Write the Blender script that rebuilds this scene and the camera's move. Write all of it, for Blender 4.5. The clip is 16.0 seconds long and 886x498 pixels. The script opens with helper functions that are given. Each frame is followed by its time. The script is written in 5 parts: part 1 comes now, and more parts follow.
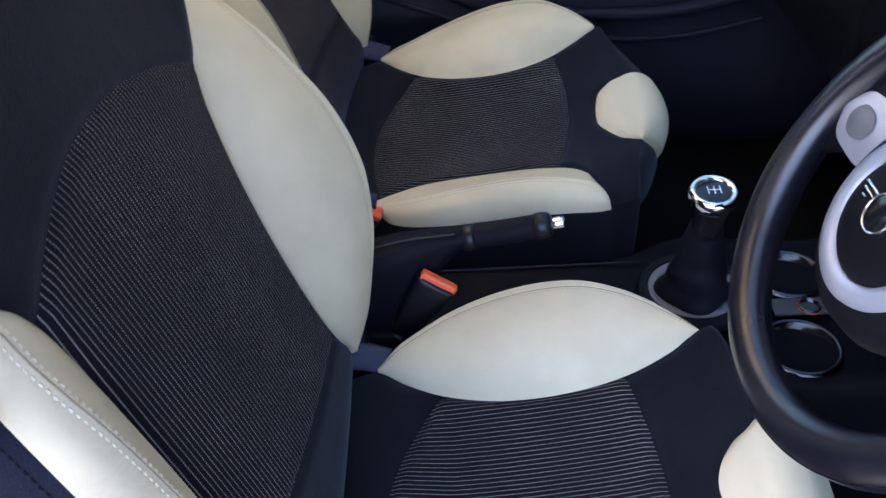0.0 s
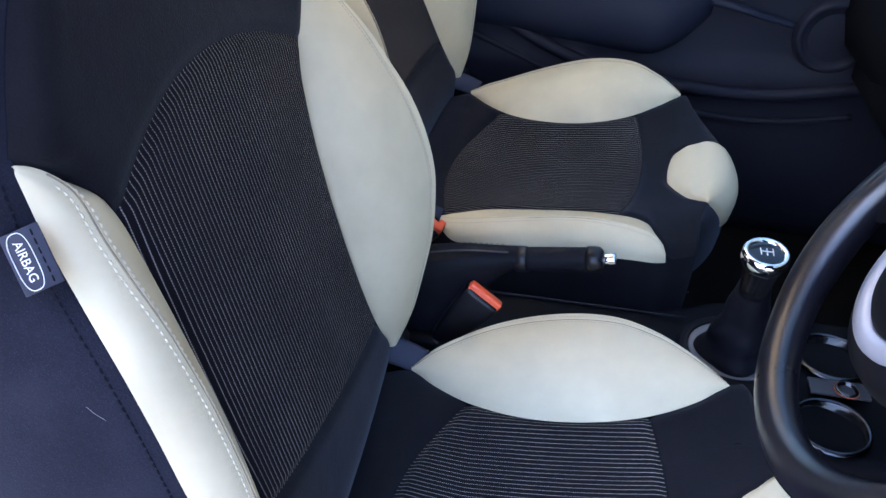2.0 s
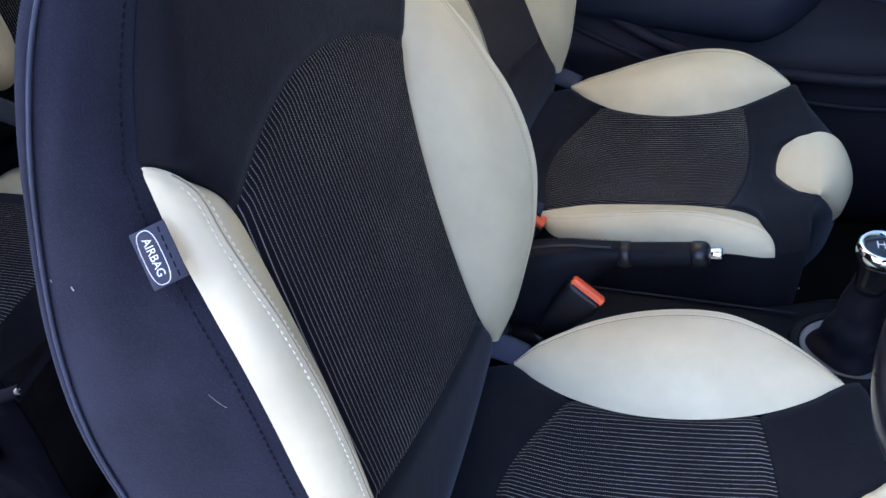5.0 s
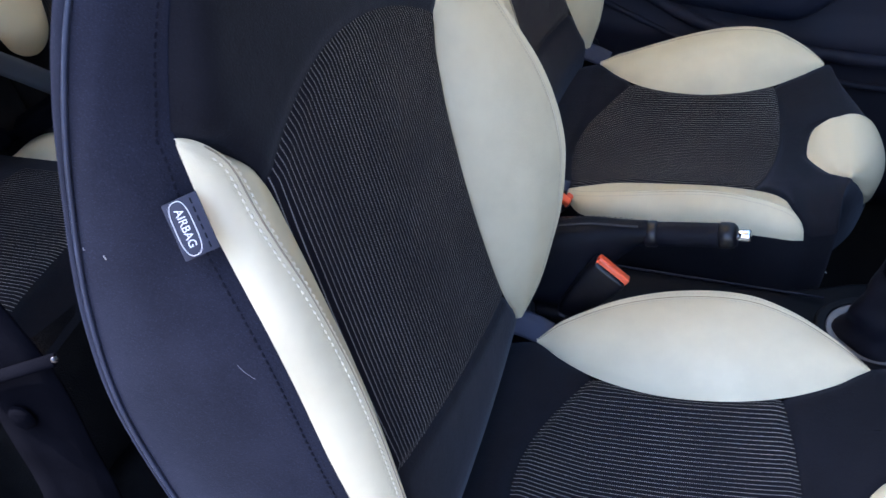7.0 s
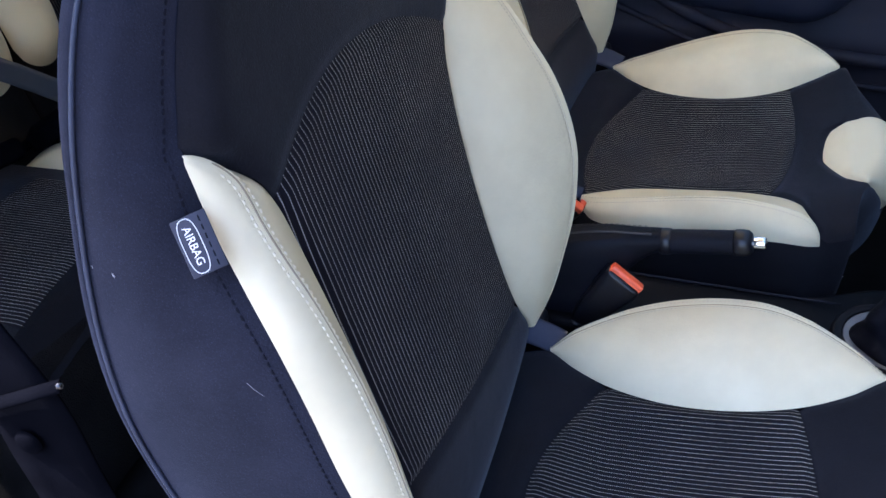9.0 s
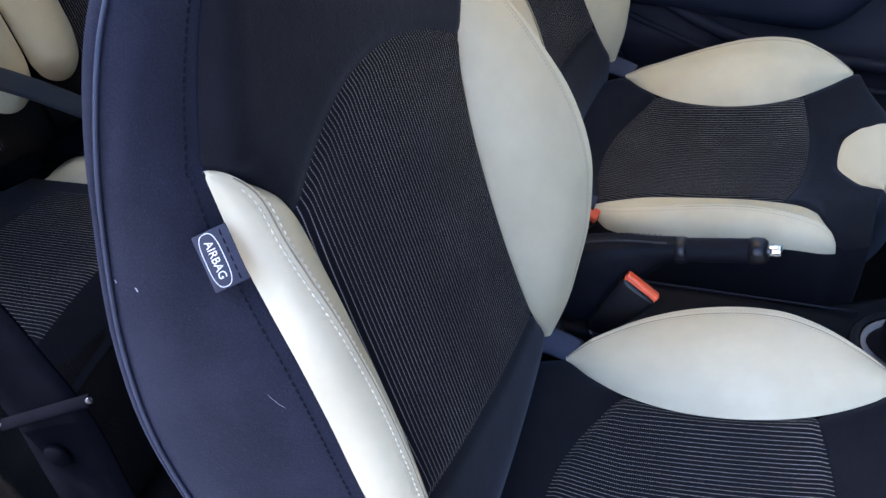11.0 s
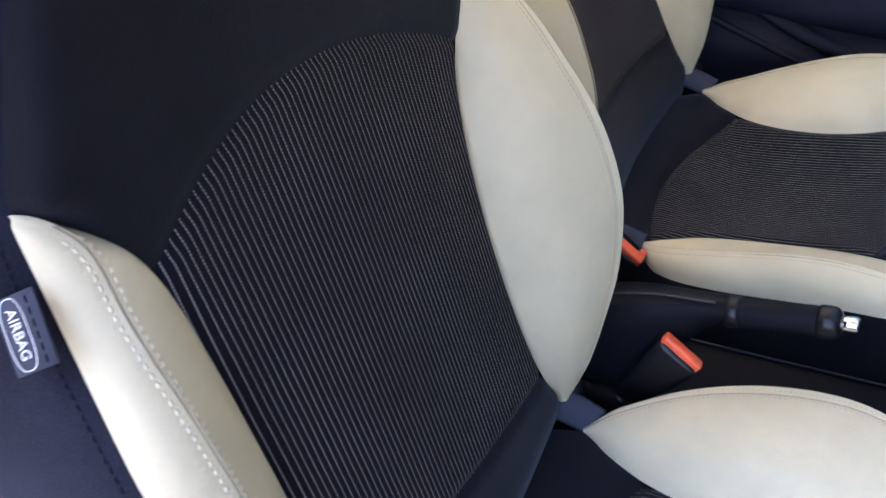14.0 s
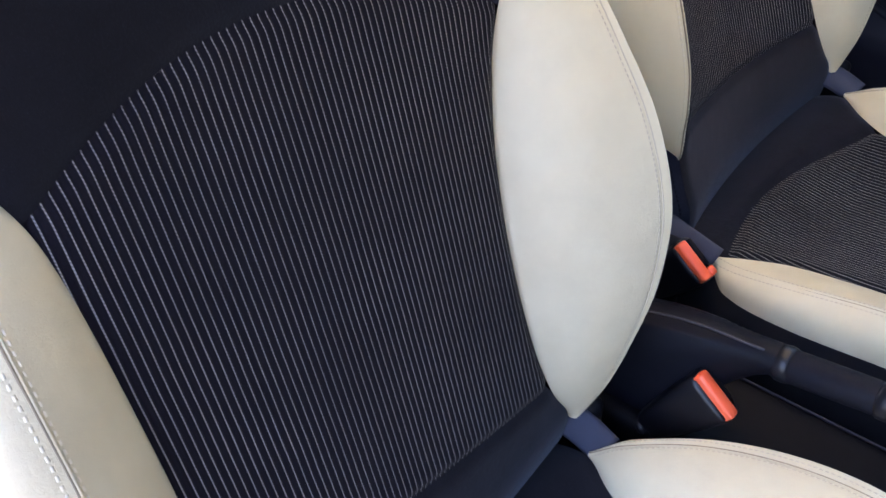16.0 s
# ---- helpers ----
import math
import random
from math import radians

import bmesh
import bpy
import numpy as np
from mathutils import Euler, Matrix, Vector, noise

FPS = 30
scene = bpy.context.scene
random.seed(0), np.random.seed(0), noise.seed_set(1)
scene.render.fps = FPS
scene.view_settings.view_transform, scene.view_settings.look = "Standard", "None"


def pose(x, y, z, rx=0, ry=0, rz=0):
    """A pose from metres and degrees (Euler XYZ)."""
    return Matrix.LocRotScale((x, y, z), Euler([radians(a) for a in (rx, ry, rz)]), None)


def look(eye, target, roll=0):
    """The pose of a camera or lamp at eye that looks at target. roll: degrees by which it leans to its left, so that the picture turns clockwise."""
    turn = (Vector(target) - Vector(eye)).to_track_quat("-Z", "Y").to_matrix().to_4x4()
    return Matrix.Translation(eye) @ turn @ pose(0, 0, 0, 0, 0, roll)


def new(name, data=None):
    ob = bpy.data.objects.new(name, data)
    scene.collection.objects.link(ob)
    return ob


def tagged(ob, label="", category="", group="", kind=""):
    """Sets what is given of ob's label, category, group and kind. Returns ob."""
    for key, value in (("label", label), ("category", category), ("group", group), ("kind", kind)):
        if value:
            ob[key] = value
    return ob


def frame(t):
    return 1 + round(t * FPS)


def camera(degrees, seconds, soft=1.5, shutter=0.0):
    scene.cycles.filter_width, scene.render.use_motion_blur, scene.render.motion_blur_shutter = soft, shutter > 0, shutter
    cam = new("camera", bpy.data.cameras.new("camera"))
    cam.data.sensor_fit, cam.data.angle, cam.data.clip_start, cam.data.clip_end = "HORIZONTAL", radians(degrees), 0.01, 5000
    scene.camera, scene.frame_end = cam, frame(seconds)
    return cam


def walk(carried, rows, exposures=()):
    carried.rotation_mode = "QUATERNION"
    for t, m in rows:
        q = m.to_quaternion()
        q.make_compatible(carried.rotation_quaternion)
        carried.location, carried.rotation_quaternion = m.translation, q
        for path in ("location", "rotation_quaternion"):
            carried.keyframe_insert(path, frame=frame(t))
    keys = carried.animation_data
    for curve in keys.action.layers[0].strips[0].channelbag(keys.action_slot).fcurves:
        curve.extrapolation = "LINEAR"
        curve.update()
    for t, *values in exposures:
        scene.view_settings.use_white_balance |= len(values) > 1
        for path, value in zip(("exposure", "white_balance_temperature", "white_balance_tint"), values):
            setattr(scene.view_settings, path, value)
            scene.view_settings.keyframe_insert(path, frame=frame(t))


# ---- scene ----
cam = camera(53.7, 16.0, shutter=0.4)
PATH = [
    (0, (0.218, -0.491, 1.218), (0.142, 1.068, -0.032), -4.6),
    (0.5, (0.222, -0.516, 1.203), (0.05, 1.089, 0.022), -0.4),
    (1, (0.223, -0.566, 1.228), (-0.112, 1.119, 0.205), 0.3),
    (1.5, (0.243, -0.569, 1.212), (-0.089, 1.125, 0.202), 0.1),
    (2, (0.234, -0.558, 1.192), (0.008, 1.076, 0.061), 2.9),
    (2.5, (0.235, -0.561, 1.198), (-0.042, 1.069, 0.072), 1.3),
    (3, (0.24, -0.567, 1.205), (-0.113, 1.054, 0.087), -1.2),
    (3.5, (0.239, -0.568, 1.202), (-0.138, 1.03, 0.06), -0.9),
    (4, (0.241, -0.568, 1.205), (-0.167, 1.022, 0.063), -1.7),
    (4.5, (0.235, -0.568, 1.2), (-0.203, 1.023, 0.07), -2.1),
    (6.8, (0.227, -0.558, 1.192), (-0.236, 0.976, -0.002), -1.3),
    (7, (0.225, -0.566, 1.197), (-0.255, 0.969, 0.011), -1.5),
    (7.5, (0.228, -0.572, 1.199), (-0.281, 0.97, 0.032), -1.3),
    (8, (0.223, -0.563, 1.195), (-0.259, 0.982, 0.022), -1.0),
    (8.5, (0.219, -0.562, 1.194), (-0.272, 0.974, 0.012), -0.9),
    (9, (0.225, -0.556, 1.201), (-0.287, 0.972, 0.017), -2.5),
    (9.2, (0.227, -0.562, 1.204), (-0.301, 0.967, 0.028), -3.2),
    (11.5, (0.221, -0.559, 1.207), (-0.326, 0.97, 0.041), -3.7),
    (12, (0.226, -0.559, 1.21), (-0.336, 0.967, 0.045), -4.4),
    (12.5, (0.224, -0.558, 1.206), (-0.366, 0.959, 0.044), -4.7),
    (13, (0.246, -0.543, 1.190), (-0.330, 0.923, -0.043), -2.6),
    (13.5, (0.241, -0.478, 1.156), (-0.365, 1.021, -0.022), -1.3),
    (14, (0.262, -0.385, 1.149), (-0.490, 1.058, -0.016), -4.3),
    (14.5, (0.304, -0.313, 1.136), (-0.561, 1.024, -0.075), -2.6),
    (15, (0.317, -0.267, 1.128), (-0.604, 1.003, -0.113), -3.3),
    (15.5, (0.316, -0.260, 1.139), (-0.719, 0.931, -0.091), -4.7),
    (16, (0.309, -0.257, 1.133), (-0.673, 0.929, -0.142), -0.7),
]
EXPOSURES = [(0, 3.08, 5810, 19), (0.5, 3.18, 5810, 19), (1, 3.58, 5460, 19), (1.5, 3.38, 5510, 17), (2.2, 3.23, 5610, 18), (6.5, 3.23, 5690, 18), (11.5, 3.25, 5670, 18), (12.5, 3.25, 5640, 19), (13.5, 3.08, 5910, 20), (14.1, 3.40, 6070, 21), (14.5, 3.54, 5960, 19), (15, 3.84, 6120, 23), (15.5, 3.46, 6060, 24), (16, 3.71, 6060, 24)]
walk(cam, [(t, look(eye, target, roll)) for t, eye, target, roll in PATH], EXPOSURES)

# ---- light ----
world = bpy.data.worlds.new("sky")
scene.world = world
world.use_nodes = True
wn = world.node_tree.nodes
sky = wn.new("ShaderNodeTexSky")
sky.sky_type, sky.sun_disc = "NISHITA", False
SUN_ELEV, SUN_ROT = radians(50), radians(-100)
sky.dust_density = 2.5
sky.sun_elevation, sky.sun_rotation = SUN_ELEV, SUN_ROT
wn["Background"].inputs["Strength"].default_value = 0.13
world.node_tree.links.new(sky.outputs[0], wn["Background"].inputs["Color"])
sun_data = bpy.data.lights.new("sun", "SUN")
sun_data.energy, sun_data.angle, sun_data.color = 3.2, radians(0.6), (1.0, 0.92, 0.78)
sun = new("sun", sun_data)
to_sun = Vector((math.sin(SUN_ROT) * math.cos(SUN_ELEV), math.cos(SUN_ROT) * math.cos(SUN_ELEV), math.sin(SUN_ELEV)))
sun.matrix_world = look(to_sun * 20, (0, 0, 0))


# ---- materials ----
class Nodes:
    def __init__(self, name):
        self.m = bpy.data.materials.new(name)
        self.m.use_nodes = True
        self.t = self.m.node_tree
        self.b = self.t.nodes["Principled BSDF"]

    def put(self, kind, **inputs):
        n = self.t.nodes.new(kind)
        for k, v in inputs.items():
            n.inputs[k.replace("_", " ")].default_value = v
        return n

    def link(self, a, b):
        self.t.links.new(a, b)

    def math(self, op, a, b=0.0, c=0.0):
        n = self.t.nodes.new("ShaderNodeMath")
        n.operation = op
        for i, v in enumerate((a, b, c)):
            if isinstance(v, (int, float)):
                n.inputs[i].default_value = v
            else:
                self.link(v, n.inputs[i])
        return n.outputs[0]

    def step(self, x, lo, hi):
        n = self.t.nodes.new("ShaderNodeMapRange")
        n.interpolation_type = "SMOOTHSTEP"
        self.link(x, n.inputs["Value"])
        n.inputs["From Min"].default_value, n.inputs["From Max"].default_value = lo, hi
        return n.outputs[0]

    def mix(self, f, a, b):
        n = self.t.nodes.new("ShaderNodeMix")
        n.data_type = "RGBA"
        for sock, v in ((n.inputs[0], f), (n.inputs[6], a), (n.inputs[7], b)):
            if isinstance(v, (int, float)):
                sock.default_value = v
            elif isinstance(v, tuple):
                sock.default_value = (*v, 1)
            else:
                self.link(v, sock)
        return n.outputs[2]

    def noise(self, scale, detail=4.0, rough=0.55):
        tc = self.t.nodes.new("ShaderNodeTexCoord")
        n = self.put("ShaderNodeTexNoise", Scale=scale, Detail=detail, Roughness=rough)
        self.link(tc.outputs["Object"], n.inputs["Vector"])
        return n.outputs["Fac"]

    def bump(self, height, strength, distance):
        n = self.put("ShaderNodeBump", Strength=strength, Distance=distance)
        self.link(height, n.inputs["Height"])
        self.link(n.outputs[0], self.b.inputs["Normal"])


def surface(name, dark, light, rough, scale=8.0, fine=300.0, bump=0.2, depth=0.0006, metal=0.0, sheen=0.0, spec=0.5, rough_var=0.1):
    """Colour between two tones at a broad and a fine scale, with fine relief."""
    n = Nodes(name)
    broad, grain = n.noise(scale, 5.0), n.noise(fine, 3.0)
    f = n.math("ADD", n.math("MULTIPLY", n.step(broad, 0.3, 0.7), 0.65), n.math("MULTIPLY", grain, 0.35))
    n.link(n.mix(f, dark, light), n.b.inputs["Base Color"])
    n.link(n.math("ADD", rough - rough_var, n.math("MULTIPLY", broad, 2 * rough_var)), n.b.inputs["Roughness"])
    n.b.inputs["Metallic"].default_value = metal
    n.b.inputs["Specular IOR Level"].default_value = spec
    if sheen:
        n.b.inputs["Sheen Weight"].default_value = sheen
        n.b.inputs["Sheen Roughness"].default_value = 0.5
    if bump:
        n.bump(grain, bump, depth)
    return n.m


def leather(name, dark, light, rough, spec=0.4):
    """Grained upholstery leather with soft creases and a little soiling."""
    n = Nodes(name)
    soil, crease = n.noise(5.0, 6.0, 0.6), n.noise(28.0, 3.0)
    tc = n.t.nodes.new("ShaderNodeTexCoord")
    v = n.put("ShaderNodeTexVoronoi", Scale=900.0)
    v.feature = "DISTANCE_TO_EDGE"
    n.link(tc.outputs["Object"], v.inputs["Vector"])
    n.link(n.mix(n.step(soil, 0.32, 0.62), dark, light), n.b.inputs["Base Color"])
    n.link(n.math("ADD", rough - 0.08, n.math("MULTIPLY", crease, 0.16)), n.b.inputs["Roughness"])
    n.b.inputs["Specular IOR Level"].default_value = spec
    w = n.put("ShaderNodeTexVoronoi", Scale=24.0)
    w.feature = "DISTANCE_TO_EDGE"
    warp = n.t.nodes.new("ShaderNodeVectorMath")
    warp.operation = "MULTIPLY_ADD"
    nz = n.put("ShaderNodeTexNoise", Scale=20.0, Detail=3.0)
    n.link(tc.outputs["Object"], nz.inputs["Vector"])
    n.link(nz.outputs["Color"], warp.inputs[0])
    warp.inputs[1].default_value = (0.045, 0.045, 0.045)
    n.link(tc.outputs["Object"], warp.inputs[2])
    n.link(warp.outputs[0], w.inputs["Vector"])
    worn = n.step(n.noise(7.0, 2.0), 0.42, 0.66)
    fold = n.math("MULTIPLY", n.math("SUBTRACT", n.step(w.outputs["Distance"], 0.0, 0.20), 1.0), n.math("MULTIPLY", worn, 0.22))
    fine = n.math("MULTIPLY", n.step(v.outputs["Distance"], 0.0, 0.12), 0.16)
    n.bump(n.math("ADD", n.math("ADD", fine, fold), n.math("ADD", n.math("MULTIPLY", crease, 1.8), n.math("MULTIPLY", n.noise(110.0, 4.0, 0.6), 0.55))), 0.5, 0.0015)
    return n.m


def ribbed(name, base, line, pitch=0.0051):
    """Dark woven cloth with thin broken pale lines along the length of the panel (UV in metres)."""
    n = Nodes(name)
    uv = n.t.nodes.new("ShaderNodeUVMap")
    sep = n.t.nodes.new("ShaderNodeSeparateXYZ")
    n.link(uv.outputs[0], sep.inputs[0])
    wob = n.math("MULTIPLY", n.math("SUBTRACT", n.noise(14.0, 2.0), 0.5), 0.0012)
    x = n.math("ADD", sep.outputs[0], wob)
    f = n.math("FRACT", n.math("DIVIDE", x, pitch))
    d = n.math("ABSOLUTE", n.math("SUBTRACT", f, 0.5))
    stripe = n.math("SUBTRACT", 1.0, n.step(d, 0.032, 0.100))
    row = n.math("ABSOLUTE", n.math("SUBTRACT", n.math("FRACT", n.math("DIVIDE", n.math("MULTIPLY_ADD", sep.outputs[0], 0.9, sep.outputs[1]), 0.0021)), 0.5))
    dash = n.math("SUBTRACT", 1.0, n.step(row, 0.18, 0.36))
    wear = n.step(n.noise(9.0, 5.0), 0.25, 0.75)
    pale = n.math("MULTIPLY", stripe, n.math("MULTIPLY", n.math("MULTIPLY_ADD", dash, 0.74, 0.26), n.math("ADD", 0.55, n.math("MULTIPLY", wear, 0.45))))
    weave = n.noise(900.0, 2.0)
    dark = n.mix(weave, tuple(c * 0.6 for c in base), tuple(c * 1.5 for c in base))
    n.link(n.mix(pale, dark, line), n.b.inputs["Base Color"])
    n.b.inputs["Roughness"].default_value = 0.9
    n.b.inputs["Specular IOR Level"].default_value = 0.12
    n.b.inputs["Sheen Weight"].default_value = 0.02
    rib = n.math("ADD", n.math("MULTIPLY", n.step(d, 0.05, 0.3), 1.0), n.math("MULTIPLY", weave, 0.3))
    n.bump(rib, 0.5, 0.0009)
    return n.m


def suede(name, dark, light, nap_tint, nap_weight):
    """Fine-napped dark cloth: broad brushed patches over a speckled weave."""
    n = Nodes(name)
    nap, weave, fleck = n.step(n.noise(9.0, 6.0, 0.62), 0.30, 0.70), n.noise(620.0, 2.0), n.step(n.noise(1500.0, 1.0), 0.55, 0.80)
    base = n.mix(n.math("ADD", n.math("MULTIPLY", nap, 0.55), n.math("MULTIPLY", weave, 0.45)), dark, light)
    n.link(n.mix(n.math("MULTIPLY", fleck, 0.6), base, tuple(min(1.0, c * 2.2) for c in light)), n.b.inputs["Base Color"])
    n.b.inputs["Roughness"].default_value = 0.92
    n.b.inputs["Specular IOR Level"].default_value = 0.10
    n.b.inputs["Sheen Weight"].default_value = nap_weight
    n.b.inputs["Sheen Roughness"].default_value = 0.5
    n.b.inputs["Sheen Tint"].default_value = (*nap_tint, 1)
    n.bump(n.math("ADD", weave, n.math("MULTIPLY", nap, 1.5)), 0.5, 0.0007)
    return n.m


# One seat cloth in two painted tones: shaded black here, skylit blue below.
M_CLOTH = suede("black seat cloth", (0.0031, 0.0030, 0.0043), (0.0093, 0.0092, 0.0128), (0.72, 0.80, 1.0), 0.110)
M_CLOTH_SKYLIT = suede("skylit seat cloth", (0.0070, 0.0075, 0.0130), (0.0214, 0.0228, 0.0370), (0.56, 0.68, 1.0), 0.10)
M_RIB = ribbed("ribbed seat cloth", (0.0052, 0.0047, 0.0086), (0.42, 0.405, 0.40))
# Same cloth as M_RIB; the cushion's light from above is put in its colour.
M_RIB_LIT = ribbed("lit ribbed cloth", (0.0085, 0.0078, 0.0105), (0.40, 0.39, 0.36))
M_CREAM = leather("cream leather", (0.602, 0.538, 0.362), (0.706, 0.638, 0.440), 0.48, 0.38)
M_THREAD = surface("cream thread", (0.46, 0.40, 0.29), (0.56, 0.49, 0.36), 0.8, 60.0, 900.0, 0.2, spec=0.2)
M_PALETHREAD = surface("pale cream thread", (0.66, 0.60, 0.46), (0.76, 0.70, 0.55), 0.7, 60.0, 900.0, 0.2, spec=0.3)
# Brown for the shade inside the bolster seams, given as a colour.
M_SEAM_SHADE = surface("painted seam shade", (0.24, 0.20, 0.14), (0.32, 0.27, 0.19), 0.9, 60.0, 900.0, 0.2, spec=0.1)
M_DARKTHREAD = surface("dark blue thread", (0.0045, 0.0052, 0.0095), (0.0090, 0.0098, 0.0175), 0.9, 60.0, 900.0, 0.2, spec=0.1)
M_PIPE = surface("dark blue piping", (0.020, 0.026, 0.048), (0.038, 0.048, 0.085), 0.4, 20.0, 600.0, 0.1, spec=0.3)
M_PLASTIC = surface("black grained plastic", (0.0035, 0.0035, 0.0048), (0.0065, 0.0065, 0.0090), 0.55, 6.0, 900.0, 0.25, 0.0003, spec=0.12)
M_TRIM = surface("soft dark trim", (0.009, 0.009, 0.016), (0.016, 0.016, 0.028), 0.66, 4.0, 700.0, 0.3, 0.0004, spec=0.25)
M_GLOSS = surface("gloss black plastic", (0.006, 0.006, 0.007), (0.010, 0.010, 0.012), 0.16, 8.0, 300.0, 0.0, rough_var=0.05)
M_BLACKLEATHER = leather("black leather", (0.0040, 0.0042, 0.0075), (0.0085, 0.009, 0.0150), 0.46, 0.13)
M_CARPET = surface("black carpet", (0.004, 0.004, 0.005), (0.012, 0.011, 0.011), 0.95, 18.0, 500.0, 0.9, 0.003, spec=0.1, rough_var=0.03)
M_CHROME = surface("chrome", (0.86, 0.87, 0.88), (0.92, 0.92, 0.93), 0.07, 10.0, 400.0, 0.0, metal=1.0, rough_var=0.03)
M_SILVER = surface("silver paint", (0.42, 0.43, 0.50), (0.48, 0.50, 0.58), 0.42, 8.0, 900.0, 0.05, 0.0002, metal=0.55, rough_var=0.05)
M_RED = surface("red release button plastic", (0.82, 0.11, 0.040), (0.90, 0.14, 0.055), 0.38, 40.0, 700.0, 0.05, 0.0002)
M_WEB = surface("dark belt webbing", (0.0014, 0.0015, 0.0024), (0.0030, 0.0032, 0.0050), 0.95, 30.0, 1100.0, 0.5, 0.0005, spec=0.0, rough_var=0.03)
M_GREYWEB = surface("grey blue belt webbing", (0.035, 0.042, 0.055), (0.05, 0.06, 0.075), 0.6, 30.0, 1100.0, 0.5, 0.0005)
M_WHITE = surface("white print", (0.70, 0.72, 0.75), (0.80, 0.81, 0.83), 0.6, 50.0, 900.0, 0.0)
M_TAG = surface("dark blue woven tag", (0.016, 0.020, 0.040), (0.028, 0.033, 0.060), 0.8, 60.0, 1500.0, 0.5, 0.0003)
# Unseen lining, kept beige so that it bounces warm light down.
M_LINER = surface("beige roof lining", (0.56, 0.52, 0.43), (0.64, 0.59, 0.49), 0.9, 6.0, 600.0, 0.3)
# Translucent sheet added to turn the sun into soft warm overhead light.
M_DIFFUSER = bpy.data.materials.new("added light diffuser")
M_DIFFUSER.use_nodes = True
bt = M_DIFFUSER.node_tree
bt.nodes.remove(bt.nodes["Principled BSDF"])
b_through, b_face, b_mix = bt.nodes.new("ShaderNodeBsdfTranslucent"), bt.nodes.new("ShaderNodeBsdfDiffuse"), bt.nodes.new("ShaderNodeMixShader")
b_through.inputs["Color"].default_value, b_face.inputs["Color"].default_value = (0.80, 0.71, 0.55, 1), (0.60, 0.56, 0.48, 1)
b_mix.inputs[0].default_value = 0.35
bt.links.new(b_through.outputs[0], b_mix.inputs[1])
bt.links.new(b_face.outputs[0], b_mix.inputs[2])
bt.links.new(b_mix.outputs[0], bt.nodes["Material Output"].inputs["Surface"])
M_PAINT = surface("dark body paint", (0.02, 0.022, 0.03), (0.03, 0.032, 0.042), 0.25, 4.0, 300.0, 0.0)
M_GROUND = surface("grey paving", (0.125, 0.115, 0.11), (0.18, 0.168, 0.16), 0.85, 1.5, 60.0, 0.5, 0.004)
# Kept dark for the added slab that cuts light through the windscreen.
M_BLOCKER = surface("light blocker grey", (0.030, 0.033, 0.036), (0.050, 0.054, 0.058), 0.9, 2.0, 40.0, 0.5, 0.004)
M_STRAP = surface("blue grey strap cloth", (0.022, 0.027, 0.05), (0.036, 0.042, 0.072), 0.8, 30.0, 900.0, 0.3)
M_GLASS = bpy.data.materials.new("tinted car glass")
M_GLASS.use_nodes = True
gt = M_GLASS.node_tree
gt.nodes.remove(gt.nodes["Principled BSDF"])
g_clear, g_gloss, g_mix = gt.nodes.new("ShaderNodeBsdfTransparent"), gt.nodes.new("ShaderNodeBsdfGlossy"), gt.nodes.new("ShaderNodeMixShader")
g_clear.inputs["Color"].default_value = (0.70, 0.75, 0.72, 1)
g_gloss.inputs["Roughness"].default_value = 0.02
g_mix.inputs[0].default_value = 0.06
gt.links.new(g_clear.outputs[0], g_mix.inputs[1])
gt.links.new(g_gloss.outputs[0], g_mix.inputs[2])
gt.links.new(g_mix.outputs[0], gt.nodes["Material Output"].inputs["Surface"])
M_LINT = surface("pale lint", (0.35, 0.35, 0.38), (0.5, 0.5, 0.52), 0.9, 60.0, 900.0, 0.0)


# ---- building ----
def mesh_of(name, verts, faces, smooth=True, uvs=None):
    me = bpy.data.meshes.new(name)
    me.from_pydata([tuple(v) for v in verts], [], faces)
    if smooth:
        me.polygons.foreach_set("use_smooth", [True] * len(me.polygons))
    if uvs is not None:
        lay = me.uv_layers.new(name="UVMap")
        for loop in me.loops:
            lay.data[loop.index].uv = uvs[loop.vertex_index]
    me.validate()
    return me


def part(name, me, material, parent=None, label="", at=None):
    """Links a mesh or bmesh as one object, under a thing or a part."""
    if isinstance(me, bmesh.types.BMesh):
        bm, me = me, bpy.data.meshes.new(name)
        bm.to_mesh(me)
        bm.free()
    me.name = name
    me.materials.append(material)
    ob = new(name, me)
    if parent:
        ob.parent = parent
    if at is not None:
        ob.matrix_basis = at
    if label:
        ob["label"] = label
    return ob


def thing(name, label, category, group="", kind="", at=None):
    ob = tagged(new(name), label, category, group, kind)
    ob.empty_display_size = 0.05
    if at is not None:
        ob.matrix_basis = at
    return ob


def sheet(name, rows, uv_rows=None, close=False, flip=False):
    """A mesh through a grid of points; close joins the last column to the first."""
    nr, nc = len(rows), len(rows[0])
    verts = [p for r in rows for p in r]
    faces = []
    for i in range(nr - 1):
        for j in range(nc if close else nc - 1):
            k = (j + 1) % nc
            q = (i * nc + j, i * nc + k, (i + 1) * nc + k, (i + 1) * nc + j)
            faces.append(q[::-1] if flip else q)
    return mesh_of(name, verts, faces, True, [u for r in uv_rows for u in r] if uv_rows else None)


